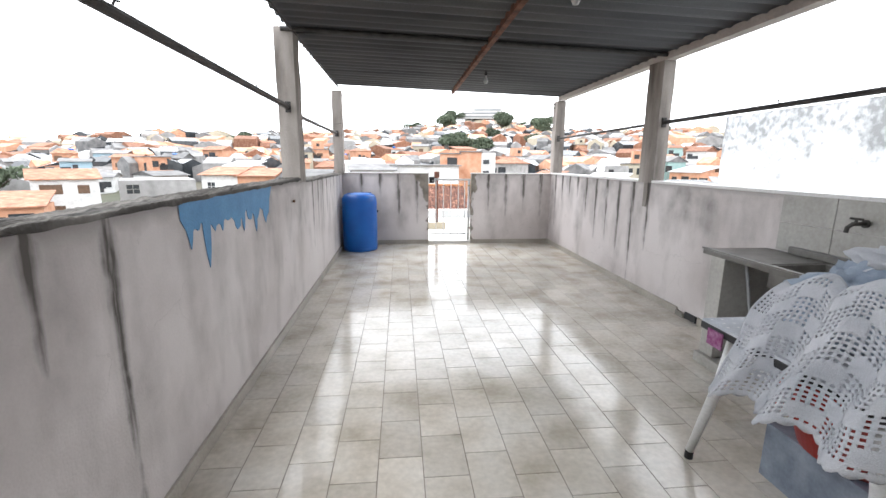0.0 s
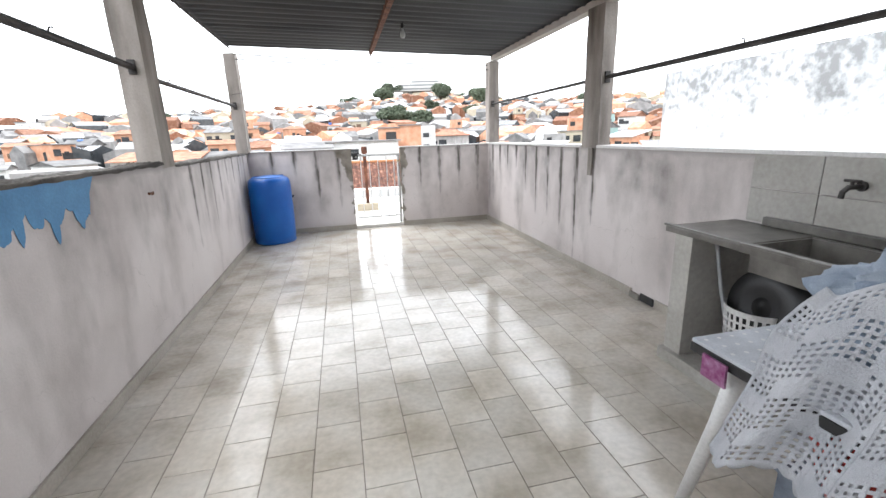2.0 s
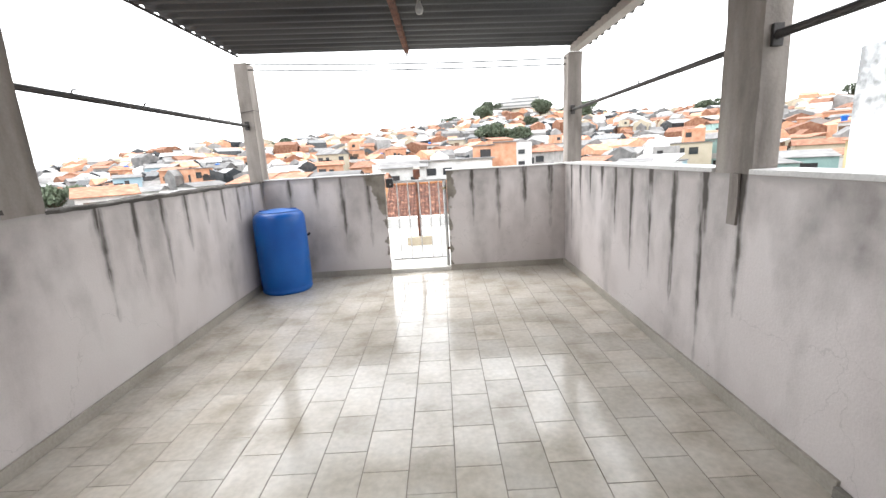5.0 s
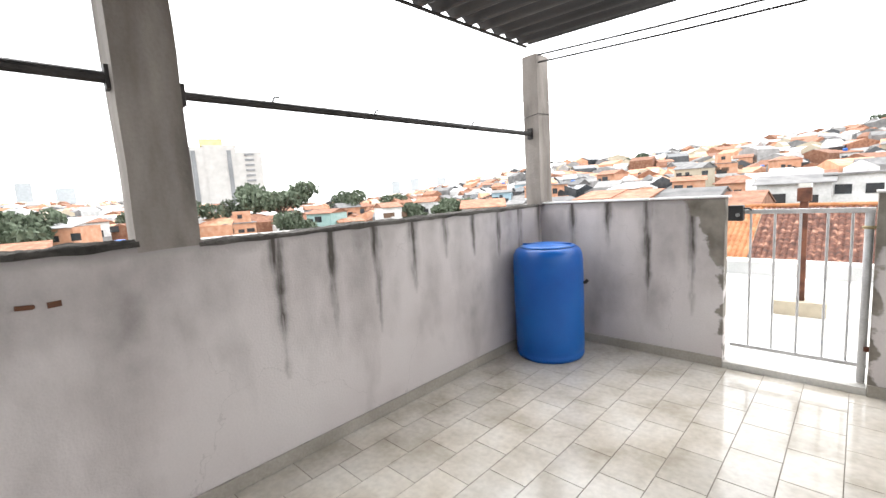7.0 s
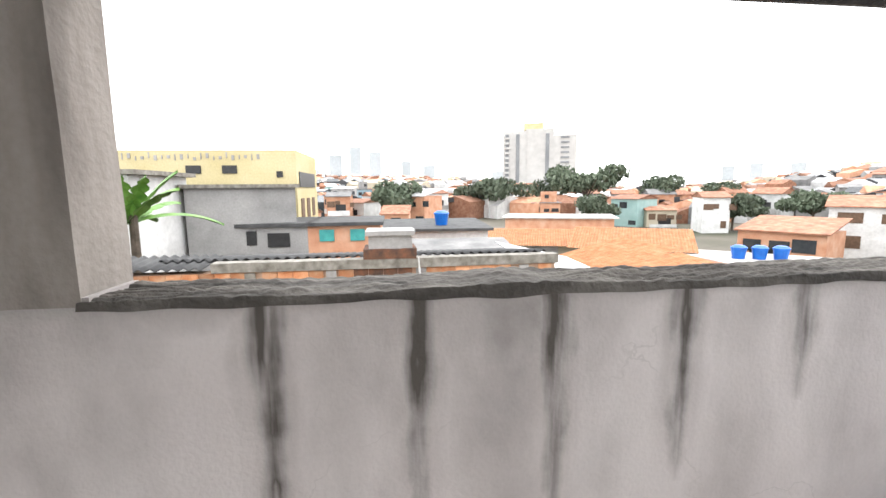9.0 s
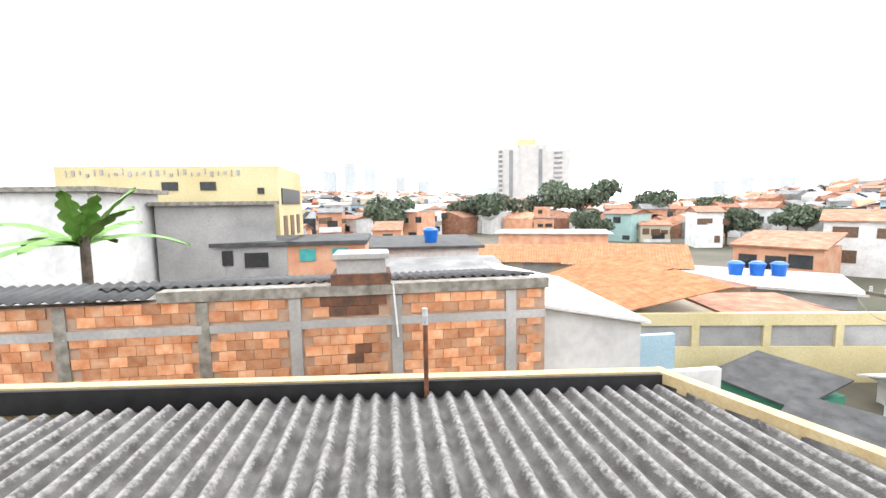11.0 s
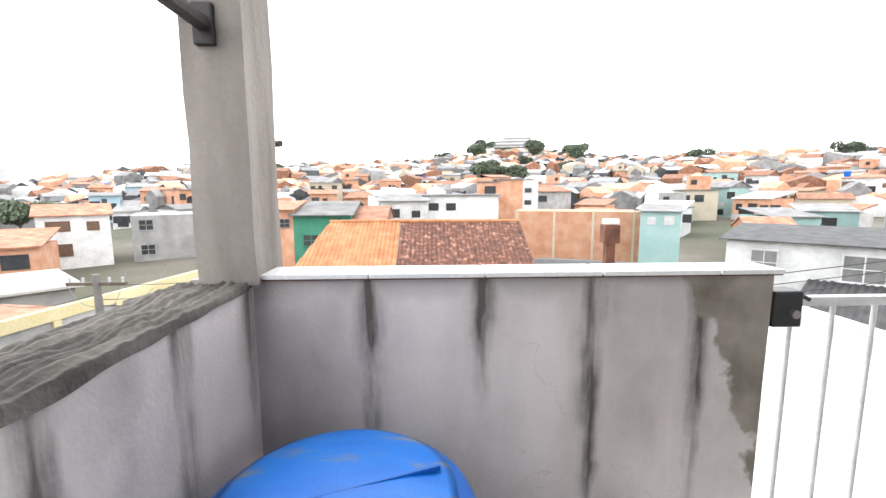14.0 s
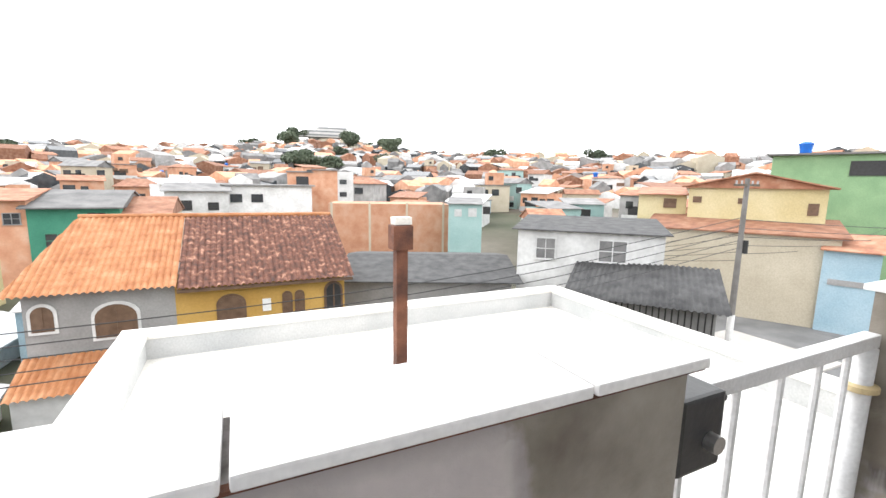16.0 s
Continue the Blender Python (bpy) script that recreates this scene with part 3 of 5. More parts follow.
def rail(pts, r, clamps):
    ob = thing("pipe_rail", "dark steel pipe rail with wire hooks between columns", "rail", pts[0], group="pipe rails")
    base = Vector(pts[0])
    bm = bmesh.new()
    tube(bm, [Vector(p) - base for p in pts], r, 10)
    part("pipe", bm, DARKSTEEL, ob)
    a, b = Vector(pts[0]) - base, Vector(pts[-1]) - base
    for f in clamps:
        p = a.lerp(b, f)
        bm = bmesh.new()
        tube(bm, [p + Vector((0, 0, r * 0.8)), p + Vector((0.005, 0.01, r + 0.02)), p + Vector((0.01, 0.035, r + 0.024))], 0.005, 6)
        part("hook", bm, DARKSTEEL, ob)
    for p in (a, b):
        bm = box(p.x - 0.025, p.x + 0.025, p.y - 0.02, p.y + 0.02, p.z - 0.05, p.z + 0.05, 0.004)
        part("bracket", bm, DARKSTEEL, ob)


rail([(-0.075, -2.93, 1.92), (-0.06, -0.03, 1.905)], 0.02, (0.15, 0.38, 0.71, 0.85))
rail([(-0.075, -7.9, 2.025), (-0.075, -3.18, 1.96)], 0.024, (0.3, 0.45, 0.8))
rail([(W + 0.06, -2.92, 1.88), (W + 0.06, -0.09, 1.87)], 0.017, (0.4, 0.8))
rail([(W + 0.06, -7.9, 1.88), (W + 0.06, -3.19, 1.88)], 0.02, (0.3, 0.7))

for dz in (0.0, 0.065):
    bm = bmesh.new()
    tube(bm, [(-0.08 + (W + 0.16) * k / 10, 0.0, 2.6 - dz - 0.145 * k / 10 - 0.03 * math.sin(math.pi * k / 10)) for k in range(11)], 0.008, 6)
    tagged(part("clothes_line", bm, DARKSTEEL), "thin black line strung between end columns", "line", "clothes lines")

# ---- gate ----
gate = thing("metal_gate", "closed low white painted steel bar gate", "gate", (GL, 0.09, 0))
part("top_rail", box(0.03, 0.76, -0.015, 0.015, 1.13, 1.16, 0.003), WHITEMETAL, gate)
part("bottom_rail", box(0.03, 0.76, -0.015, 0.015, 0.15, 0.175, 0.003), WHITEMETAL, gate)
for x in (0.14, 0.275, 0.41, 0.545, 0.66):
    part("bar", tube(bmesh.new(), [(x, 0, 0.17), (x, 0, 1.135)], 0.0075, 8), WHITEMETAL, gate)
post = part("hinge_post", tube(bmesh.new(), [(0.735, 0, 0.05), (0.735, 0, 1.13)], 0.022, 14), WHITEMETAL, gate, smooth=True)
part("collar", lathe([(0.024, 1.03), (0.034, 1.034), (0.034, 1.046), (0.024, 1.05)], 14), CREAMEDGE, gate).matrix_basis = pose(0.735, 0, 0)
part("hinge", box(0.74, 0.79, -0.03, 0.0, 0.26, 0.29, 0.004), RUST, gate)
lock = thing("gate_lock", "black rim lock box with steel cylinder on the wall", "lock", (GL + 0.075, 0.045, 1.14))
part("case", box(-0.06, 0.03, -0.035, 0.035, -0.055, 0.055, 0.006), BLACK, lock)
part("cylinder", tube(bmesh.new(), [(0.0, -0.034, -0.012), (0.0, -0.05, -0.012)], 0.013, 14), CHROME, lock)
part("latch", tube(bmesh.new(), [(0.025, 0, 0.03), (0.06, 0, 0.03), (0.075, -0.005, 0.02)], 0.007, 8), BLACK, lock)

# ---- open roof beyond the gate ----
tagged(part("roof_floor", rough_box(0.2, 4.55, 0.105, 3.98, -0.3, -0.005, 0.5, 0.004), WHITEFLOOR), "white painted open roof floor", "floor", kind="structure")
for b in ((0.1, 4.65, 3.75, 3.95), (0.1, 0.28, 0.13, 3.745), (4.45, 4.65, -1.2, 3.745)):
    pw = tagged(part("parapet", rough_box(b[0], b[1], b[2], b[3], -0.5, 0.17, 0.4, 0.006), PARAPET), "low grey painted roof parapet with rusty streaks", "parapet", kind="structure")
    part("parapet_cap", rough_box(b[0] - 0.015, b[1] + 0.015, b[2] - 0.012, b[3] + 0.012, 0.171, 0.2, 0.3, 0.006), WHITEFLOOR, pw)
tagged(part("building_wall", box(-0.168, 4.64, -8.9, 3.94, -6.5, -0.41), W_CREAM), "plastered house wall under the terrace", "wall", kind="structure")
blk = thing("rusty_post", "rusty steel post set in a white concrete block", "post", (1.79, 1.85, -0.005))
part("block", rough_box(-0.22, 0.2, -0.11, 0.12, 0, 0.14, 0.1, 0.008), W_CREAM, blk, "whitewashed concrete block")
part("shaft", box(-0.032, 0.032, -0.032, 0.032, 0.139, 1.24, 0.004), RUST, blk)
part("head", box(-0.055, 0.055, -0.05, 0.05, 1.12, 1.25, 0.005), RUST, blk)
part("cap", rough_box(-0.045, 0.05, -0.04, 0.04, 1.251, 1.29, 0.04, 0.01), WHITEFLOOR, blk, "white mortar cap")

# satellite dish on the outer side of the corner column
dish = thing("satellite_dish", "small grey satellite dish on a column bracket", "satellite dish", (-0.165, 0.26, 1.66), 30)
bm = lathe([(0.001, -0.03), (0.035, -0.026), (0.06, -0.012), (0.078, 0.0), (0.08, 0.003), (0.06, -0.007), (0.035, -0.02), (0.001, -0.024)], 24)
bmesh.ops.rotate(bm, verts=bm.verts, matrix=Matrix.Rotation(radians(80), 3, "X"))
part("reflector", bm, SILVER, dish, smooth=True)
part("bracket", tube(bmesh.new(), [(0.0, -0.01, 0), (0.1, -0.09, -0.02), (0.14, -0.16, -0.02)], 0.01, 8), DARKSTEEL, dish)

# ---- drum ----
drum = thing("plastic_drum", "tall blue plastic drum with closed lid", "drum", (0.318, -0.44, 0), 20)
R = 0.283
part("body", lathe([(R - 0.05, 0.0), (R - 0.012, 0.004), (R - 0.004, 0.02), (R - 0.004, 0.045), (R - 0.012, 0.055), (R - 0.002, 0.075), (R, 0.3), (R + 0.002, 0.5), (R, 0.8), (R - 0.006, 0.86), (R - 0.022, 0.895), (R - 0.045, 0.915), (R - 0.07, 0.92), (0.01, 0.922)], 56), BLUEPLASTIC, drum, smooth=True)
lidp = part("lid", lathe([(R - 0.055, 0.9225), (R - 0.075, 0.931), (0.13, 0.942), (0.05, 0.946), (0.01, 0.947)], 48), SCUFFED, drum, "scuffed blue lid", smooth=True)
for dy, ln in ((-0.02, 0.2),):
    part("lid_rib", box(-ln, ln, dy - 0.004, dy + 0.004, 0.935, 0.9475, 0.002), BLUEPLASTIC, lidp)
part("valve", tube(bmesh.new(), [(0.27, 0.0, 0.62), (0.3, 0.0, 0.62), (0.315, 0, 0.64)], 0.014, 8), BLACK, drum)

# broken bracket stubs in the left wall
stub = thing("pipe_stub", "rusty broken pipe stub in the plaster", "pipe", (0, -3.55, 1.08))
part("pipe", tube(bmesh.new(), [(-0.02, 0.02, 0), (0.012, 0.015, 0.004), (0.02, -0.03, 0.01)], 0.009, 8), SOOT, stub)
part("rust_ring", rough_box(-0.01, 0.003, 0.06, 0.1, -0.012, 0.012, 0.02, 0.008), SOOT, stub)
# drain hole in the right skirting
drain = thing("drain_opening", "broken drain opening at the wall foot", "drain", (W, -4.0, 0))
part("hole", box(-0.017, -0.002, -0.14, 0.02, 0.005, 0.07, 0.004), BLACK, drain)
part("broken_edge", rough_box(-0.03, -0.002, 0.03, 0.14, 0.001, 0.05, 0.03, 0.01), CEMENT, drain)

# ---- laundry corner ----
sink = thing("laundry_sink", "tiled laundry counter with grey stone basin", "sink", (0, 0.07, 0))
X0 = 3.22
part("side_support", box(X0, W - 0.02, -5.03, -4.9, 0.08, 0.815, 0.004), SPLASH, sink)
part("side_support", box(X0, W - 0.02, -6.5, -6.37, 0.08, 0.815, 0.004), SPLASH, sink)
part("plinth", box(X0 - 0.03, W - 0.02, -6.5, -4.88, 0.0, 0.078, 0.006), SPLASH, sink)
top = part("countertop", box(X0 - 0.04, W - 0.02, -5.36, -4.86, 0.82, 0.855, 0.006), SINKSTONE, sink, "grey synthetic stone top")
for b in ((X0 - 0.04, X0 + 0.03, -6.52, -5.361), (W - 0.08, W - 0.02, -6.52, -5.361), (X0 + 0.031, W - 0.081, -6.52, -6.0)):
    part("basin_border", box(*b, 0.82, 0.855), SINKSTONE, sink)
part("rim", box(X0 - 0.045, X0 - 0.02, -6.52, -4.85, 0.856, 0.868, 0.004), SINKSTONE, top)
part("upstand", box(W - 0.055, W - 0.021, -6.52, -5.06, 0.856, 0.905, 0.006), SINKSTONE, top)
for b in ((X0 + 0.031, X0 + 0.045, -5.99, -5.362), (W - 0.095, W - 0.081, -5.99, -5.362), (X0 + 0.046, W - 0.096, -5.376, -5.362), (X0 + 0.046, W - 0.096, -5.99, -5.976)):
    part("basin_side", box(*b, 0.71, 0.85), SINKSTONE, sink)
part("basin_floor", box(X0 + 0.046, W - 0.096, -5.975, -5.377, 0.71, 0.725), SINKSTONE, sink)
for k in range(4):
    for j in range(2):
        tagged(place("splash_tile", finish(box(W - 0.009, W - 0.001, -5.23 - 0.39 * k, -4.845 - 0.39 * k, 0.86 + 0.2 * j, 1.055 + 0.2 * j, 0.002), "splash_tile", SPLASH), wall_right))
tap = thing("tap", "old dark brass wall tap above the sink", "tap", (W - 0.01, -5.42, 1.12))
part("spout", tube(bmesh.new(), [(0, 0, 0), (-0.09, 0, 0.0), (-0.12, 0, -0.02), (-0.125, 0, -0.05)], 0.012, 10), DARKSTEEL, tap)
part("handle", tube(bmesh.new(), [(-0.07, -0.035, 0.03), (-0.07, 0.035, 0.03)], 0.007, 8), DARKSTEEL, tap)
part("stem", tube(bmesh.new(), [(-0.07, 0, 0.0), (-0.07, 0, 0.03)], 0.008, 8), DARKSTEEL, tap)
part("flange", tube(bmesh.new(), [(0, 0, 0), (-0.012, 0, 0)], 0.024, 12), DARKSTEEL, tap)

basket = thing("laundry_basket", "white perforated plastic basket with clothes", "basket", (3.46, -5.22, 0.079))
bm = bmesh.new()
NB, NR = 30, 8
def bcol(k, j, off=0.0):
    a, r = 2 * math.pi * k / NB, 0.135 + 0.03 * j / NR + off
    return Vector((r * math.cos(a), r * math.sin(a), 0.36 * j / NR))
for k in range(NB):
    bm_k = [bcol(k - 0.22, j) for j in range(NR + 1)], [bcol(k + 0.22, j) for j in range(NR + 1)]
    va, vb = [[bm.verts.new(p) for p in c] for c in bm_k]
    for j in range(NR):
        bm.faces.new((va[j], vb[j], vb[j + 1], va[j + 1]))
for j in range(NR + 1):
    h = 0.012 if 0 < j < NR else 0.03
    ra = [bm.verts.new(bcol(k, j, 0.002)) for k in range(NB)]
    rb = [bm.verts.new(bcol(k, j, 0.002) + Vector((0, 0, h))) for k in range(NB)]
    for k in range(NB):
        bm.faces.new((ra[k], ra[(k + 1) % NB], rb[(k + 1) % NB], rb[k]))
ob = part("lattice", bm, PLASTICWHITE, basket)
sol = ob.modifiers.new("thick", "SOLIDIFY")
sol.thickness = 0.004
part("base", lathe([(0.13, 0.0), (0.134, 0.004), (0.134, 0.008), (0.01, 0.009)], 30), PLASTICWHITE, basket)
lin = thing("dirty_laundry", "dark clothes heaped inside the basket", "laundry", (3.46, -5.22, 0.09))
bm = bmesh.new()
bmesh.ops.create_icosphere(bm, subdivisions=3, radius=1)
for v in bm.verts:
    v.co = Vector((v.co.x * 0.125, v.co.y * 0.125, 0.13 + v.co.z * 0.13)) + noise.noise_vector(v.co * 3) * 0.012
part("clothes", bm, DARKCLOTH, lin, smooth=True)
basin = thing("black_basin", "black plastic wash basin leaning under the counter", "basin", (3.5, -5.27, 0.47), 0)
bm = lathe([(0.09, 0.10), (0.10, 0.105), (0.2, 0.1), (0.235, 0.0), (0.25, -0.005), (0.25, -0.012), (0.228, -0.01), (0.19, 0.085), (0.06, 0.088), (0.055, 0.1)], 36)
bmesh.ops.rotate(bm, verts=bm.verts, matrix=Matrix.Rotation(radians(-80), 3, "Y"))
part("bowl", bm, BLACK, basin, smooth=True)
pipe = thing("drain_pipe", "grey plastic drain pipe under the counter", "pipe", (3.4, -5.0, 0.4))
part("pipe", tube(bmesh.new(), [(-0.02, 0.04, 0.41), (0.0, -0.02, 0.1), (0.01, -0.06, -0.05)], 0.011, 10), SILVER, pipe)

table = thing("plastic_table", "small white plastic table with tapered legs", "table", (0, 0, 0))
TX0, TX1, TY0, TY1, TZ = 2.42, 3.05, -6.66, -5.87, 0.73
part("tabletop", box(TX0, TX1, TY0, TY1, TZ - 0.035, TZ, 0.01), PLASTICWHITE, table)
for sx, sy, x, y in ((-1, 1, TX0 + 0.08, TY1 - 0.1), (-1, -1, TX0 + 0.08, TY0 + 0.08), (1, 1, TX1 - 0.05, TY1 - 0.05), (1, -1, TX1 - 0.05, TY0 + 0.05)):
    foot = (x + 0.07 * sx, y + 0.11 * sy, 0.0)
    lg = part("leg", tube(bmesh.new(), [(x, y, TZ - 0.036), (x + 0.25 * (foot[0] - x), y + 0.4 * (foot[1] - y), TZ * 0.6), (foot[0], foot[1], 0.041)], 0.034, 12, 0.019), PLASTICWHITE, table, smooth=True)
    part("rubber_foot", tube(bmesh.new(), [(foot[0], foot[1], 0.04), (foot[0], foot[1], 0.0)], 0.02, 12), BLACK, lg)
cloth = thing("table_cover", "grey spotted cloth cover over black edge", "cloth", (0, 0, 0))
part("cover", box(TX0 - 0.015, TX1, TY0, TY1 + 0.012, TZ + 0.001, TZ + 0.014, 0.004), LINEN, cloth)
part("black_hem", box(TX0 - 0.017, TX0 - 0.001, TY0, TY1 + 0.014, TZ - 0.03, TZ, 0.003), BLACK, cloth)
part("black_hem", box(TX0 - 0.001, TX1, TY1 + 0.001, TY1 + 0.014, TZ - 0.03, TZ, 0.003), BLACK, cloth)
dots = bmesh.new()
for k in range(60):
    x, y = TX0 + 0.01 + 0.05 * (k % 10) + 0.02 * (k // 10 % 2), TY1 - 0.02 - 0.05 * (k // 10)
    bmesh.ops.create_circle(dots, cap_ends=True, radius=0.007, segments=8, matrix=Matrix.Translation((x, y, TZ + 0.0165)))
tagged(part("white_spots", dots, PLASTICWHITE, cloth), kind="stuff")


def crochet(name, label, mat_, origin, along, hang, na, nh, cell, waves, flare=0.0, seed=0):
    """A net of small holes, draped: runs along, then hangs and folds."""
    t = thing(name, label, "cloth", origin)
    bm = bmesh.new()
    a, hd = Vector(along), Vector(hang)
    side = a.cross(hd).normalized()
    def at(i, j):
        u, v = i / na, j / nh
        p = a * (u + flare * v * (u - 0.5)) + hd * (v + 0.05 * math.sin(u * 9 + seed))
        over = max(0, 0.14 - v) / 0.14
        p += side * (waves * math.sin(u * 11 + seed + 1.5 * v) * (0.3 + v) + 0.03 * over * over) + noise.noise_vector(Vector((u * 3 + seed, v * 3, 0))) * 0.02
        scallop = 0.012 * abs(math.sin(i * math.pi / 4)) if j == nh else 0
        return p + hd.normalized() * scallop
    vs = [[bm.verts.new(at(i, j)) for j in range(nh + 1)] for i in range(na + 1)]
    for i in range(na):
        for j in range(nh):
            q = [vs[i][j], vs[i + 1][j], vs[i + 1][j + 1], vs[i][j + 1]]
            hole = (i % 2 == 1 and j % 2 == 1 and (i // 8 + j // 6 + seed) % 3 != 0 and j > 2 and j < nh - 2)
            if not hole:
                bm.faces.new(q)
    ob = part("lace", bm, mat_, t, smooth=True)
    s = ob.modifiers.new("thick", "SOLIDIFY")
    s.thickness = 0.004
    return t


heap = thing("clothes_pile", "heap of pale blue denim and white linen", "clothes", (2.83, -6.26, TZ + 0.016))
bm = bmesh.new()
bmesh.ops.create_icosphere(bm, subdivisions=5, radius=1)
for v in bm.verts:
    c = v.co.copy()
    f = 1 + 0.24 * noise.noise(c * 2.2 + Vector((3, 1, 0))) - 0.22 * abs(noise.noise(c * 4 + Vector((2, 0, 1)))) - 0.12 * abs(noise.noise(c * 9)) + 0.05 * noise.noise(c * 18)
    v.co = Vector((c.x * 0.27 * f, c.y * 0.32 * f, max(0.0, 0.15 + c.z * 0.21 * f)))
part("denim", bm, DENIM, heap, smooth=True)
bm = bmesh.new()
bmesh.ops.create_icosphere(bm, subdivisions=4, radius=1)
for v in bm.verts:
    c = v.co.copy()
    f = 1 + 0.3 * noise.noise(c * 2.5 + Vector((9, 1, 5))) - 0.3 * abs(noise.noise(c * 5)) + 0.08 * noise.noise(c * 12)
    v.co = Vector((0.05 + c.x * 0.2 * f, -0.08 + c.y * 0.22 * f, 0.36 + c.z * 0.07 * f))
part("white_linen", bm, LACE, heap, "white lace linen", True)
crochet("crochet_cloth", "white crochet cloth hanging over the table edge", LACE, (2.49, -6.13, TZ + 0.29), (0.03, -0.30, 0.06), (-0.19, 0.05, -0.50), 38, 62, 0.009, 0.028, 0.2, 0)
crochet("crochet_cloth", "white crochet cloth bunched over the clothes heap", LACE, (2.475, -6.40, TZ + 0.36), (0.02, -0.34, 0.03), (-0.20, -0.01, -0.52), 44, 64, 0.009, 0.03, 0.2, 2)
pinkc = thing("magenta_cloth", "magenta checked cloth under the lace", "cloth", (TX0 - 0.02, -5.98, TZ - 0.08))
part("cloth", rough_box(-0.012, -0.004, -0.03, 0.06, 0.0, 0.075, 0.012, 0.006), PINK, pinkc)
box_ = thing("storage_box", "translucent plastic box with dark clothes inside", "box", (2.94, -6.25, 0))
for b in ((-0.24, 0.22, -0.26, -0.252, 0.004, 0.26), (-0.24, 0.22, 0.252, 0.26, 0.004, 0.26), (-0.24, -0.232, -0.251, 0.251, 0.004, 0.26), (0.212, 0.22, -0.251, 0.251, 0.004, 0.26)):
    part("side", box(*b), CLEAR, box_)
part("base", box(-0.24, 0.22, -0.26, 0.26, 0, 0.0039), CLEAR, box_)
part("rim", box(-0.25, 0.23, -0.27, 0.27, 0.261, 0.275, 0.004), CLEAR, box_)
bucket = thing("red_basin", "round red plastic wash basin on a box", "basin", (2.87, -6.25, 0.276))
part("bowl", lathe([(0.19, 0.0), (0.2, 0.004), (0.275, 0.24), (0.3, 0.245), (0.3, 0.253), (0.268, 0.25), (0.195, 0.012), (0.01, 0.01)], 44), REDPLASTIC, bucket, smooth=True)
part("handle", box(-0.36, -0.29, -0.06, 0.06, 0.2, 0.25, 0.008), REDPLASTIC, bucket)

# ---- neighbours: generic building ----
meshes = {}


def shared(shape, material):
    key = (shape, material.name)
    if key in meshes:
        return meshes[key]
    bm = bmesh.new()
    if shape == "box":
        add_box(bm, -0.5, 0.5, 0, 1, 0, 1)
    elif shape == "window":
        add_box(bm, -0.5, 0.5, -0.06, 0.02, 0, 1)
    elif shape == "frame":
        for b in ((-0.56, -0.5, 0, 1), (0.5, 0.56, 0, 1), (-0.56, 0.56, 1, 1.06), (-0.6, 0.6, -0.08, 0), (-0.02, 0.02, 0, 1), (-0.5, -0.02, 0.48, 0.52), (0.02, 0.5, 0.48, 0.52)):
            add_box(bm, b[0], b[1], -0.1, 0.02, b[2], b[3])
    elif shape in ("gable", "hip"):
        i = 0.3 if shape == "hip" else 0.0
        o = 0.06
        n = 14
        pts = lambda z: [(-0.5 - o, -o, z), (0.5 + o, -o, z), (0.5 + o, 1 + o, z), (-0.5 - o, 1 + o, z), (-0.5 - o + i, 0.5, 1 + z), (0.5 + o - i, 0.5, 1 + z)]
        lo, hi = [[bm.verts.new(p) for p in pts(z)] for z in (-0.09, 0.0)]
        for vs, flip in ((hi, False), (lo, True)):
            for f in ((0, 1, 5, 4), (2, 3, 4, 5), (1, 2, 5), (3, 0, 4)):
                if shape == "gable" and len(f) == 3:
                    continue
                bm.faces.new([vs[k] for k in (f[::-1] if flip else f)])
        for a, b in ((0, 1), (2, 3), (1, 2), (3, 0)) if shape == "hip" else ((0, 1), (2, 3), (1, 5), (5, 2), (3, 4), (4, 0)):
            bm.faces.new((lo[a], lo[b], hi[b], hi[a]))
        if shape == "gable":
            for f in ((1, 2, 5), (3, 0, 4)):
                bm.faces.new([bm.verts.new((v.co.x * 0.94, v.co.y, v.co.z - 0.02)) for v in (lo[k] for k in f)])
    elif shape == "shed":
        lo, hi = [[bm.verts.new(p) for p in ((-0.54, -0.06, z), (0.54, -0.06, z), (0.54, 1.06, 1 + z), (-0.54, 1.06, 1 + z))] for z in (-0.12, 0)]
        bm.faces.new(hi), bm.faces.new(lo[::-1])
        for a in range(4):
            bm.faces.new((lo[a], lo[(a + 1) % 4], hi[(a + 1) % 4], hi[a]))
    elif shape == "slab":
        add_box(bm, -0.54, 0.54, -0.05, 1.05, 0, 1)
    elif shape == "tank":
        bm.free()
        bm = lathe([(0.4, 0), (0.5, 0.75), (0.54, 0.76), (0.54, 0.84), (0.3, 1.0), (0.01, 1.02)], 14)
    meshes[key] = finish(bm, shape, material)
    return meshes[key]


def sub(name, shape, material, parent, x, y, z, sx, sy, sz, label="", rz=0.0):
    return place(name, shared(shape, material), parent, pose(x, y, z, 0, 0, rz) @ Matrix.Diagonal((sx, sy, sz, 1)), label)


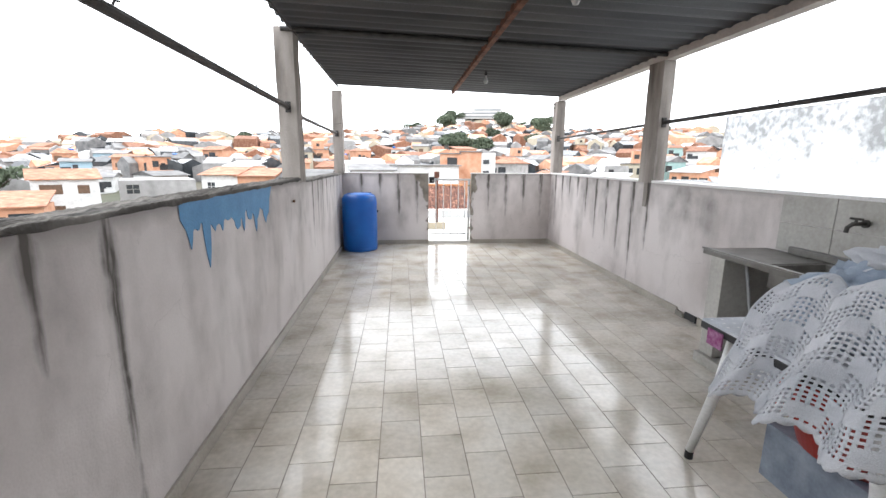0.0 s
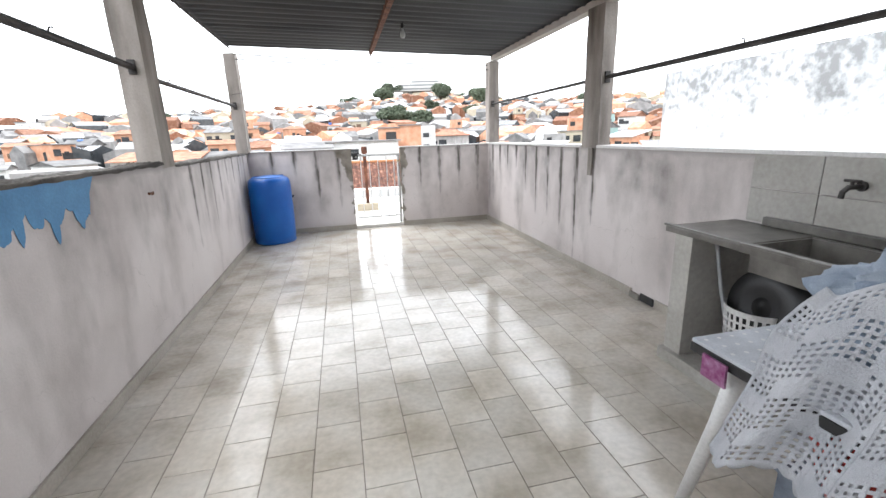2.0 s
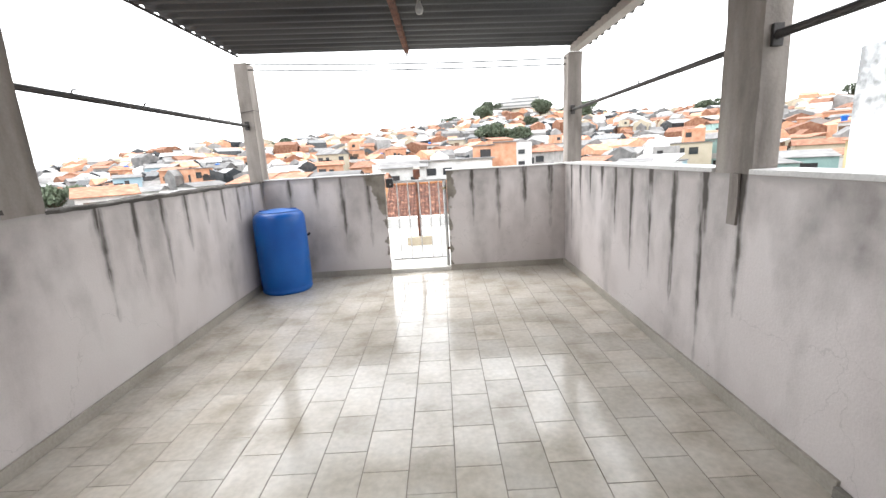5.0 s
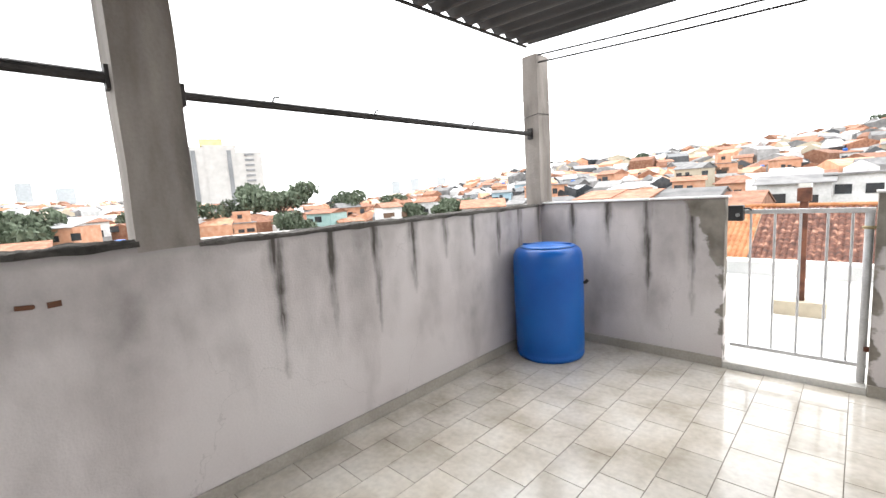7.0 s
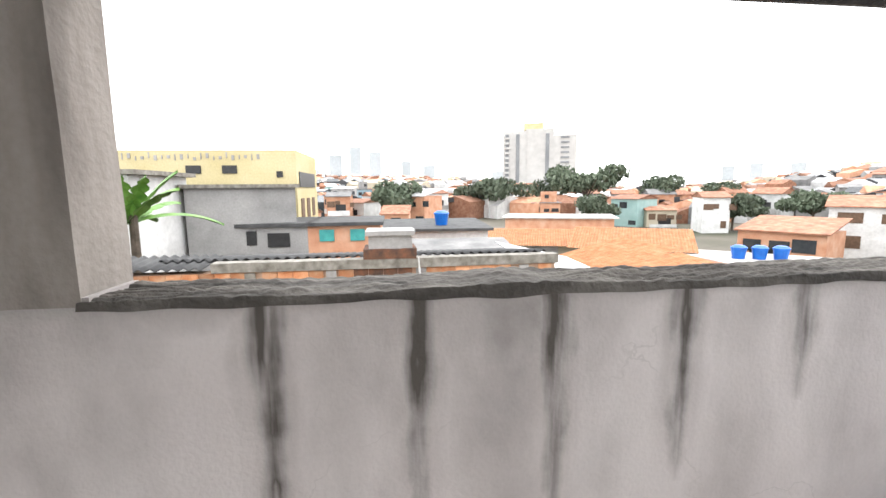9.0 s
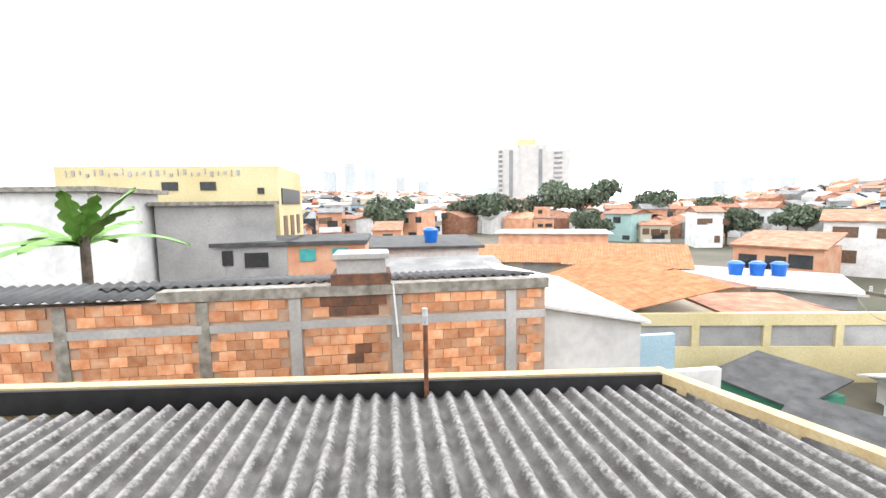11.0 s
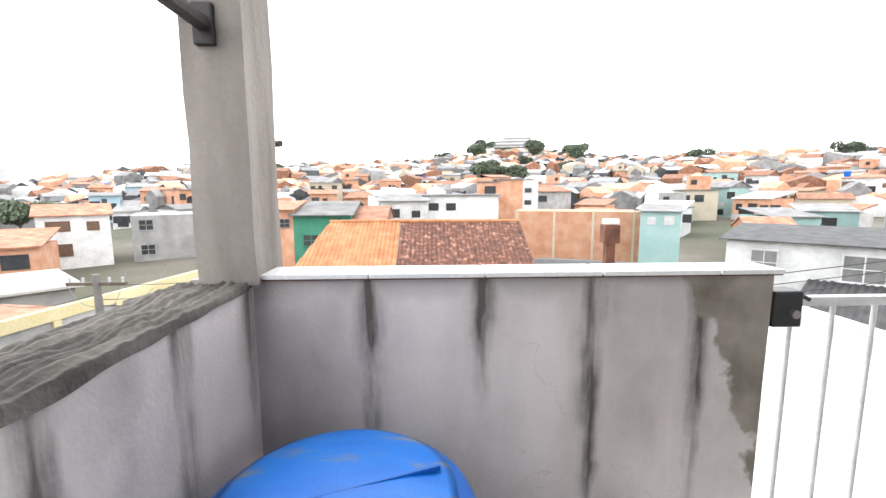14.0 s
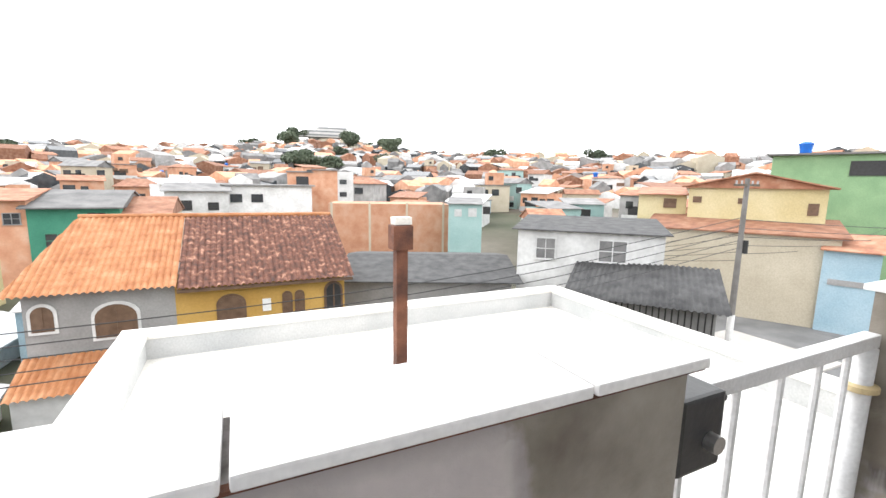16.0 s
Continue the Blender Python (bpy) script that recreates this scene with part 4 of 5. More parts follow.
def building(label, x, y, yaw, w, d, zb, zt, wall, roof=None, roofm=None, rise=1.2, windows=(), glass=GLASS, name="house", group="", frame_m=None):
    """Front face centred at x, y and turned so that it looks back along yaw; windows: (u, z, width, height)."""
    b = thing(name, label, "house" if name == "house" else name.replace("_", " "), (x, y, zb), yaw, group)
    sub("wall", "box", wall, b, 0, 0, 0, w, d, zt - zb)
    if roof in ("gable", "hip", "shed", "slab"):
        sub("roof", roof, roofm, b, 0, 0, zt - zb + (0.01 if roof == "slab" else 0.08 * rise), w, d, 0.15 if roof == "slab" else rise)
    if roof == "gable_front":
        sub("roof", "gable", roofm, b, w / 2, d / 2, zt - zb + 0.08 * rise, d, w, rise, rz=90)
    for win in windows:
        u, z, ww, wh = win
        k = sub("window", "window", glass, b, u, 0, z - zb, ww, 1, wh)
        if frame_m:
            sub("window_frame", "frame", frame_m, b, u, 0, z - zb, ww, 1, wh)
    return b


def tile_roof(parent, name, x0, x1, y0, y1, z0, z1, material, label, hip0=0.0, hip1=0.0, period=0.2):
    """A pitched slope of barrel tiles: rolls run up the slope and each course steps over the one below."""
    bm = bmesh.new()
    n = int((x1 - x0) / period * 6)
    courses = int(math.hypot(y1 - y0, z1 - z0) / 0.36)
    prev = None
    for c in range(courses):
        for e in (0, 1):
            s = (c + e) / courses
            a, b = x0 + hip0 * s, x1 - hip1 * s
            row = []
            for i in range(n + 1):
                x = x0 + (x1 - x0) * i / n
                x = min(max(x, a), b)
                lift = 0.075 * abs(math.sin(math.pi * (x - x0) / period)) + (0.012 if e == 0 else 0.0)
                row.append(bm.verts.new((x, y0 + (y1 - y0) * s, z0 + (z1 - z0) * s + lift + 0.01 * noise.noise((x * 2, s * 9, 0)))))
            if prev:
                for i in range(n):
                    if (prev[i].co - prev[i + 1].co).length > 1e-5 or (row[i].co - row[i + 1].co).length > 1e-5:
                        bm.faces.new((prev[i], prev[i + 1], row[i + 1], row[i]))
            prev = row
    return part(name, bm, material, parent, label)


def arch(w, h, depth, seg=10, inset=0.0):
    """An arched plate, flat foot at z 0."""
    bm = bmesh.new()
    r = w / 2 - inset
    rise = min(r, h * 0.35)
    outline = [(-r, inset), (r, inset)] + [(r * math.cos(math.pi * k / seg), h - inset - rise + rise * math.sin(math.pi * k / seg)) for k in range(seg + 1)]
    f = [bm.verts.new((x, -depth, z)) for x, z in outline]
    g = [bm.verts.new((x, 0.03, z)) for x, z in outline]
    bm.faces.new(f), bm.faces.new(g[::-1])
    for i in range(len(f)):
        j = (i + 1) % len(f)
        bm.faces.new((f[j], f[i], g[i], g[j]))
    return bm


def arched_window(parent, u, z, w, h, frame_m, pane_m):
    fr = part("window", arch(w, h, 0.05), frame_m, parent)
    fr.location = (u, 0, z)
    pn = part("pane", arch(w, h, 0.07, inset=0.09), pane_m, fr)
    part("mullion", box(-0.025, 0.025, -0.09, -0.072, 0.1, h - 0.12), BROWNWOOD, fr)


# semi-detached tiled house
G = -6.0
duo = thing("house", "semi-detached house, grey and yellow, under clay tiles", "house", (0, 17, 0))
part("wall", box(-5.2, -1.1, 0, 8, G - 1, -2.05), W_GREY, duo, "bare grey render")
part("wall", box(-1.098, 4.85, 0, 8, G - 1, -2.05), W_YELLOW, duo, "yellow paint")
tile_roof(duo, "roof", -5.6, -1.0, -0.5, 4.0, -2.2, -0.1, R_TILENEW, "new orange barrel tiles", hip0=1.0)
tile_roof(duo, "roof", -0.99, 5.15, -0.5, 4.0, -2.3, -0.13, R_TILEOLD, "old dark mossy barrel tiles")
bm = bmesh.new()
tube(bm, [(-4.6, 4.0, -0.05), (-1.0, 4.0, -0.05), (5.1, 4.0, -0.08)], 0.1, 8)
part("ridge", bm, R_TILENEW, duo)
part("roof_back", box(-5.5, 5.1, 4.02, 8.4, -2.1, -2.0), R_TILE, duo)
part("fascia", box(-1.0, 5.1, -0.42, -0.36, -2.42, -2.3), BROWNWOOD, duo)
arched_window(duo, -4.72, -3.5, 0.75, 1.0, W_WHITE, BROWNWOOD)
arched_window(duo, -2.82, -3.9, 1.35, 1.3, W_WHITE, BROWNWOOD)
arched_window(duo, 0.66, -3.8, 1.0, 1.12, BROWNWOOD, BROWNWOOD)
arched_window(duo, 2.62, -3.85, 0.38, 1.1, BROWNWOOD, BROWNWOOD)
arched_window(duo, 3.08, -3.85, 0.38, 1.1, BROWNWOOD, BROWNWOOD)
arched_window(duo, 4.4, -4.0, 0.75, 1.5, BROWNWOOD, BLACK)
part("meter_box", box(1.72, 2.02, -0.08, 0, -3.45, -2.98, 0.01), W_WHITE, duo)
part("balcony_ledge", box(3.6, 4.9, -0.5, 0, -4.15, -4.05), W_CREAM, duo)
pr = thing("porch_roof", "small orange tiled porch roof on a white wall", "roof", (0, 15.2, 0))
tile_roof(pr, "tiles", -5.3, -2.6, 0, 1.7, -4.95, -4.25, R_TILENEW, "")
part("porch_wall", box(-5.2, -2.7, 0.3, 1.7, G - 1, -5.0), W_WHITE, pr)
bm = bmesh.new()
for k in range(34):
    a = random.random() * 6.28
    p = [Vector((random.gauss(0, 0.05), 0, 0))]
    for j in range(5):
        p.append(p[-1] + Vector((math.cos(a) * 0.22 + random.gauss(0, 0.08), math.sin(a) * 0.1, 0.30 + random.gauss(0, 0.1))))
    tube(bm, p, 0.022, 4, 0.004)
tree0 = thing("bare_tree", "bare leafless tree in front of the yellow house", "tree", (-1.0, 15.6, -5.4))
part("trunk", tube(bmesh.new(), [(0, 0, -1), (0.03, 0, 0.02)], 0.06, 8), BARK, tree0)
part("branches", bm, BARK, tree0)

white = building("white two-storey house with grey asbestos roof", 15.7, 14.68, -44.4, 6.5, 5, G - 0.5, -0.62, W_WHITE, "shed", ASBDARK, 0.35, ((-1.9, -1.98, 0.85, 0.95), (1.1, -1.95, 1.15, 0.95)), R_GREY, frame_m=W_WHITE)
gar = building("garage with dark corrugated roof and barred front", 15.07, 10.91, -51.4, 4.9, 3, G - 0.5, -2.85, W_GREY, None, None)
sheet = wavy_sheet(5.8, 4.0, 0.22, 0.06, 0.02)
for v in sheet.verts:
    v.co = (v.co.x - 3.0, v.co.y - 0.7, v.co.z + 3.62 + 0.24 * v.co.y)
part("roof", sheet, ASBDARK, gar, smooth=True)
for k in range(22):
    sub("bar", "box", BLACK, gar, -2.3 + 0.22 * k, -0.1, 1.9, 0.05, 0.05, 1.65)
building("pale yellow house with orange tile roof", 29.92, 15.58, -61.2, 7.0, 8, G, 1.54, W_PALEYEL, "gable_front", R_TILE, 0.9, ((-3.0, 0.55, 0.5, 0.4), (-0.6, 0.55, 0.35, 0.35), (2.9, 0.0, 0.5, 0.7)), BROWNWOOD)
building("pale yellow annexe with arched window", 27.95, 20.41, -52.4, 3.0, 6, G, 1.0, W_PALEYEL, "shed", R_TILE, 0.5, ((0.5, 0.1, 0.8, 0.65),), BROWNWOOD)
building("long beige rendered street house with tile roof", 27.0, 14.65, -60.1, 9.15, 4, G, -1.0, W_CREAM, "shed", R_TILE, 0.7)
building("low blue-grey garage front with tile roof", 29.12, 10.14, -69.6, 2.2, 5, G, -1.6, W_BLUE, "gable", R_TILE, 0.7, ((0, -3.4, 1.6, 0.3),), W_GREY)
building("large olive green house with brick top", 42.67, 16.67, -67.8, 8.5, 8, G, 4.2, W_OLIVE, "slab", R_GREY, 1, ((1.6, 2.6, 2.2, 1.1), (-1.2, 0.9, 1.1, 0.6)), BLACK)
bw = building("unfinished orange brick wall building", 13.7, 37.61, -18.5, 11.0, 5, G, -0.44, W_BRICK)
for k in range(4):
    sub("concrete_post", "box", W_CREAM, bw, -5.2 + 3.4 * k, -0.03, 0.5, 0.2, 0.1, 5.2)
building("long white house with flat roof", 4.42, 51.57, -3.8, 9.0, 8, G, 0.9, W_WHITE, "slab", R_GREY, 1, ((-3.4, -0.9, 1.2, 0.9), (-1.3, -0.9, 1.2, 0.9)))
building("white balcony house under grey sheets", -2.5, 49.7, 1.3, 5.6, 7, G, 0.3, W_WHITE, "gable", R_GREY, 0.8, ((-1.2, -1.6, 1.4, 1.0), (1.4, -1.6, 1.0, 0.8)), BLACK)
building("tall unfinished brick house", 11.45, 56.73, -10.4, 3.2, 5, G, 2.9, W_BRICK, "slab", R_GREY)
building("unfinished brick house with open window", 8.41, 57.2, -7.3, 3.0, 5, G, 2.6, W_BRICK, "slab", R_GREY, 1, ((0.3, 0.6, 1.5, 1.5),), BLACK)
building("narrow white house with two dark windows", 13.95, 56.22, -12.9, 2.0, 5, G, 2.8, W_WHITE, None, None, 1, ((-0.3, 1.2, 0.9, 0.6), (-0.3, -0.4, 0.9, 0.6)))
building("turquoise house with small windows", 18.21, 31.3, -28.5, 2.8, 5, G, -0.15, W_TEAL, "shed", R_GREY, 0.4, ((-0.6, -1.2, 0.6, 0.6), (0.6, -1.2, 0.7, 0.7)), W_WHITE)
building("low yard roof of dark asbestos sheets", 9.04, 17.99, -23.7, 8.0, 8, G, -3.1, W_GREY, "gable", ASBDARK, 0.6)
building("white house in a terraced row", -16.6, 36.9, 0, 3.4, 8, G, 0.0, W_WHITE, "gable", R_TILE, 0.7, ((-0.8, -1.5, 0.7, 0.8), (-0.8, -3.5, 0.8, 0.8)), frame_m=W_WHITE)
building("narrow unfinished brick house", -13.15, 36.8, 0, 3.5, 8, G, -0.1, W_BRICK, "gable", R_TILE, 0.7, ((-0.8, -2.6, 0.8, 0.7), (1.0, -1.6, 0.8, 0.7), (-0.5, -4.3, 0.8, 0.6)), frame_m=W_GREY)
building("green rendered house with grey roof", -8.9, 36.7, 0, 5.0, 8, G, -0.6, W_GREEN, "gable", R_GREY, 1.1, ((-1.0, -3.2, 1.3, 0.9), (1.2, -1.6, 1.0, 0.7)), frame_m=W_GREEN)
building("small ochre house with orange roof", -4.9, 37.0, 0, 2.9, 8, G, -1.2, W_CREAM, "gable", R_TILE, 1.2, ((-0.6, -2.2, 0.8, 0.6), (0.8, -2.2, 1.0, 0.6)), frame_m=W_WHITE)
building("bare grey rendered corner house", -27.1, 46.1, 29.4, 7.6, 8, G - 1, -0.9, W_GREY, None, None, 1, ((-2.5, -2.4, 1.2, 1.0), (-2.5, -5.0, 1.2, 1.0)), frame_m=W_GREY)
building("white balconied house on the slope", -33.9, 41.5, 37.9, 5.5, 7, G - 1, -0.7, W_WHITE, "gable", R_TILE, 1.0, ((-1.2, -2.2, 1.8, 1.0), (1.4, -2.2, 1.0, 0.9), (-1.2, -4.6, 1.8, 1.2)), BROWNWOOD)
for x, y, yaw, w, d, zt, rise in ((-18.7, 7.6, -9.8, 3.9, 10, -3.1, 1.2), (-24.0, 8.6, 2, 5.4, 10, -3.2, 1.3), (-31.1, 16.5, 59.5, 8.5, 8, -3.2, 1.2), (-38.0, 11.0, 70, 9, 8, -3.6, 1.0)):
    h_ = building("low cream house under a wide orange tile roof", x, y, yaw, w, d, G, zt - 0.3, W_CREAM, None, None, 1, ((0.9, -5.2, 2.6, 1.3),), W_GREY)
    cr = tile_roof(h_, "roof", -w / 2 - 0.5, w / 2 + 0.5, -0.8, d * 0.5, zt - G - 0.35, zt - G + rise - 0.2, R_TILENEW, "", period=0.24)
    part("roof_back", box(-w / 2 - 0.4, w / 2 + 0.4, d * 0.5, d, zt - G - 0.3, zt - G - 0.2), R_TILE, h_)
building("long unfinished orange brick shed", -53.97, 19.69, 68.3, 14, 8, G - 2, -2.7, W_BRICK, "slab", PAVE)
# yellow sports-court wall with mesh openings
court = thing("court_wall", "long yellow wall with grey mesh openings", "wall", (-16.3, 7.6, G), -9.8)
part("wall", box(0, 0.25, 0, 26, 0, 1.5), W_PALEYEL, court)
part("top_beam", box(0, 0.25, 0, 26, 2.4, 2.9), W_PALEYEL, court)
for k in range(10):
    part("pier", box(0, 0.26, 2.85 * k, 2.85 * k + 0.3, 1.5, 2.4), W_PALEYEL, court)
    if k < 9:
        part("mesh_panel", box(0.1, 0.14, 2.85 * k + 0.3, 2.85 * k + 2.85, 1.5, 2.4), W_GREY, court)
building("low shed with white sheet roof", -10.6, 15.6, -6, 4.6, 9, G, -5.1, W_WHITE, "gable_front", R_WHITE, 0.8)
building("low shed with white sheet roof", -7.0, 11.6, 8, 3.6, 5, G, -5.1, W_WHITE, "gable_front", R_WHITE, 0.7)
building("green shed with dark sheet roof", -12.2, 9.9, 12, 2.8, 2.4, G, -4.8, W_GREEN, "shed", ASBDARK, 0.5)
building("low shed with dark sheet roof", -9.2, 9.2, 30, 2.0, 2.0, G, -4.9, W_GREY, "shed", ASBDARK, 0.4)
building("pale blue rendered yard house", -5.6, 21.0, 5, 2.4, 4, G, -3.6, W_BLUE, "shed", R_WHITE, 0.4)

# ---- roof next door, just below the left wall ----
nroof = thing("neighbour_roof", "old asbestos roof with cream parapet next door", "roof", (0, 0, 0))
sheet = wavy_sheet(10.6, 4.2, 0.177, 0.075, 0.012, rows=14)
for v in sheet.verts:
    x, y, z = v.co
    px = -4.15 + y * 0.96
    py = min(2.25 - x, 0.80 + 0.351 * (px + 3.9))
    v.co = (max(px, -3.82 + 0.1017 * (py - 0.86)), py, z - 0.27 - 0.03 * (4.0 - y))
bmesh.ops.reverse_faces(sheet, faces=sheet.faces)
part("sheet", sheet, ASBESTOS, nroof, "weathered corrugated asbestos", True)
for pts, lbl in ((((-3.9, 0.86), (-4.75, -7.5)), ""), (((-3.9, 0.86), (-0.2, 2.16)), "")):
    (ax, ay), (bx, by) = pts
    ln = math.hypot(bx - ax, by - ay)
    rot = math.degrees(math.atan2(by - ay, bx - ax))
    p = part("parapet", rough_box(-0.06, ln, -0.06, 0.06, -3.0, 0.0, 0.5, 0.004), CREAMEDGE, nroof, "cream painted parapet top")
    p.matrix_basis = pose(ax, ay, -0.23, 0, 0, rot)
p = part("gutter_flashing", box(0.0, 8.3, 0.065, 0.1, -0.26, -0.02), BLACK, nroof, "black bitumen flashing")
p.matrix_basis = pose(-3.9, 0.86, -0.23, 0, 0, math.degrees(math.atan2(-8.36, -0.85)))
tagged(part("neighbour_house", box(-3.85, -0.18, -7.5, 0.8, -6.5, -0.75), W_CREAM), "house wall under the asbestos roof", "house", kind="structure")
pp = thing("vent_pipe", "rusty grey vent pipe with taped top", "pipe", (-4.0, -1.55, -0.5))
part("pipe", tube(bmesh.new(), [(0, 0, 0), (0, 0, 0.86)], 0.024, 10), RUST, pp)
part("taped_top", tube(bmesh.new(), [(0, 0, 0.84), (0.003, 0, 0.93), (0, 0, 1.0)], 0.03, 8), SILVER, pp)

# ---- brick house opposite ----
BX, BY0, BY1, BTOP = -7.75, -9.6, 1.1, -0.12
brick_house = thing("brick_house", "house of bare orange hollow bricks with concrete frame", "house", (0, 0, 0))
part("backing", box(BX - 0.3, BX - 0.005, BY0, BY1, G, BTOP), MORTAR, brick_house)
for y in (-7.35, -5.1, -3.55, -1.75, 0.42):
    part("concrete_column", rough_box(BX, BX + 0.03, y - 0.1, y + 0.1, G, BTOP - 0.02, 0.4, 0.008), CEMENT if y < -5 else W_GREY, brick_house)
part("tie_beam", rough_box(BX, BX + 0.028, BY0, BY1, -0.70, -0.55, 0.4, 0.006), W_GREY, brick_house)
part("cap", rough_box(BX - 0.25, BX + 0.06, -5.8, BY1 + 0.05, BTOP + 0.002, BTOP + 0.19, 0.4, 0.012), CEMENT, brick_house, "dark cement capping")
sheet = wavy_sheet(7.9, 4.2, 0.2, 0.06, 0.02)
for v in sheet.verts:
    x, y, z = v.co
    v.co = (BX - 0.3 - y, -6.9 + x, z + 0.1 - 0.13 * y)
part("roof", sheet, ASBDARK, brick_house, smooth=True)
sheet = wavy_sheet(3.6, 1.0, 0.2, 0.05, 0.02)
for v in sheet.verts:
    x, y, z = v.co
    v.co = (BX + 0.15 - y, -9.5 + x, z + 0.0 + 0.12 * y)
part("roof_edge", sheet, ASBDARK, brick_house, smooth=True)
chim = thing("chimney_tank", "grey concrete water box on a sooty base", "tank", (BX - 0.35, -2.35, 0.07))
part("base", rough_box(-0.4, 0.42, -0.55, 0.5, 0, 0.2, 0.2, 0.02), SOOT, chim)
part("body", rough_box(-0.35, 0.35, -0.45, 0.42, 0.201, 0.47, 0.2, 0.02), W_GREY, chim)
part("lid", rough_box(-0.42, 0.42, -0.5, 0.48, 0.471, 0.56, 0.2, 0.015), W_GREY, chim)
part("drain", tube(bmesh.new(), [(0.4, 0.55, 0.0), (0.4, 0.62, -1.0)], 0.02, 8), WHITEMETAL, chim)
unit = finish(box(0, 0.03, -0.1435, 0.1435, -0.089, 0.089, 0.006), "brick", BRICK)
unit_soot = finish(box(0, 0.03, -0.1435, 0.1435, -0.089, 0.089, 0.006), "brick", SOOT)
for r in range(12):
    z = BTOP - 0.1 - 0.185 * r - (0.16 if r >= 2 else 0)
    y = BY0 + 0.15 + (0.15 if r % 2 else 0)
    while y < BY1 - 0.1:
        if all(abs(y - c) > 0.2 for c in (-7.35, -5.1, -3.55, -1.75, 0.42)) and z > -2.3:
            soot = abs(y + 2.4) < 0.55 + 0.3 * noise.noise((y, z * 2, 4)) and random.random() < (0.9 if r < 2 else 0.35)
            place("brick", unit_soot if soot else unit, brick_house, pose(BX - 0.004 - random.random() * 0.006, y, z))
        y += 0.295
sidew = thing("white_annexe", "white rendered annexe with white sheet roof", "house", (0, 0, 0))
bm = bmesh.new()
pts = [(1.15, G), (3.4, G), (3.4, -1.05), (1.15, -0.62)]
f = [bm.verts.new((-8.2, y, z)) for y, z in pts]
g = [bm.verts.new((-12, y, z)) for y, z in pts]
bm.faces.new(f), bm.faces.new(g[::-1])
for i in range(4):
    bm.faces.new((f[(i + 1) % 4], f[i], g[i], g[(i + 1) % 4]))
part("wall", bm, W_WHITE, sidew)
bm = bmesh.new()
pts = [(-8.0, 1.1, -0.52), (-8.0, 3.5, -0.98), (-13, 3.6, -0.9), (-13, 1.1, -0.3)]
f = [bm.verts.new(p) for p in pts]
g = [bm.verts.new((p[0], p[1], p[2] - 0.06)) for p in pts]
bm.faces.new(f), bm.faces.new(g[::-1])
for i in range(4):
    bm.faces.new((g[i], g[(i + 1) % 4], f[(i + 1) % 4], f[i]))
part("roof", bm, R_WHITE, sidew)
yard = thing("yard_wall", "light blue and white yard walls", "wall", (0, 0, 0))
part("blue_wall", box(-13, -12.8, 3.5, 7.6, G, -2.95), W_BLUE, yard, "light blue paint")
part("white_wall", box(-9.6, -9.4, 3.6, 6.4, G, -2.75), W_WHITE, yard)

big = building("pale yellow block with dark balcony opening", -22.0, -11.96, 90, 9.8, 6, G, 3.45, W_PALEYEL, None, None, 1, ((0.0, 2.3, 0.7, 0.4), (1.7, 2.3, 0.7, 0.4), (4.1, 2.1, 0.3, 0.3)), BLACK, "apartment_block")
sub("balcony_opening", "box", BLACK, big, 4.9, 0.6, 7.6, 0.1, 4.5, 0.8)
for k in range(3):
    sub("pier_recess", "box", BROWNWOOD, big, 4.9, 0.8 + 1.6 * k, 5.9, 0.08, 0.8, 1.1)
for k in range(26):
    sub("graffiti_stroke", "window", W_GREY, big, -4.4 + 0.3 * k, 0.02, 8.95 + 0.05 * (k % 3), 0.05 + 0.08 * (k % 2), 1, 0.3 - 0.05 * (k % 4))
building("white rendered block with dark roof edge", -14.0, -14.4, 90, 7.6, 4, G, 2.0, W_WHITE, "slab", CEMENT, 1, ((-3.5, 0.1, 0.3, 0.6),), GLASS)
building("bare grey cement block house", -17.95, -8.43, 110.2, 4.2, 4, G, 1.55, W_GREY, "slab", CEMENT)
building("low grey and brick house with teal shutters", -18.0, -7.3, 90, 2.8, 4, G, -0.1, W_GREY, "slab", ASBDARK, 1, ((0.2, -0.95, 0.9, 0.6), (-0.9, -0.85, 0.4, 0.6)), BLACK)
building("brick house with teal shutters", -18.02, -4.35, 90, 3.1, 4, G, -0.1, W_BRICK, "slab", ASBDARK, 1, ((0.55, -0.75, 0.62, 0.5), (-0.75, -0.75, 0.62, 0.5)), TEALSHUT)
building("dark flat roofed house with blue tank", -24.0, -0.2, 86, 7.0, 8, G, -1.0, W_WHITE, "slab", ASBDARK, 1)
building("low house with orange brick parapet", -15.5, 0.3, 88, 4.5, 3, G, -1.15, W_BRICK, "shed", R_GREY, 0.3)


def tank(x, y, z, s=1.0):
    t = thing("water_tank", "round blue plastic water tank on a roof", "water tank", (x, y, z), group="water tanks")
    sub("body", "tank", BLUEPLASTIC, t, 0, 0, 0, s, s, s)


tank(-26.0, 0.8, -0.83, 0.9)
for k in range(3):
    tank(-26.0 + 0.5 * k, 21.6 + 1.15 * k, -3.6, 0.95)
building("low flat concrete roof carrying blue tanks", -22.5, 19.8, 48, 9, 7, G, -3.75, W_GREY, "slab", PAVE, 1)
tank(43.5, 19.5, 4.4, 1.0), tank(44.5, 14.0, 4.4, 1.0)
# mouldy gable wall beside the terrace
tagged(part("party_wall", rough_box(6.0, 6.22, -13.0, -1.22, -6.5, 2.17, 0.5, 0.008), STAINWHITE), "tall white rendered wall covered in black mould", "wall", kind="structure")

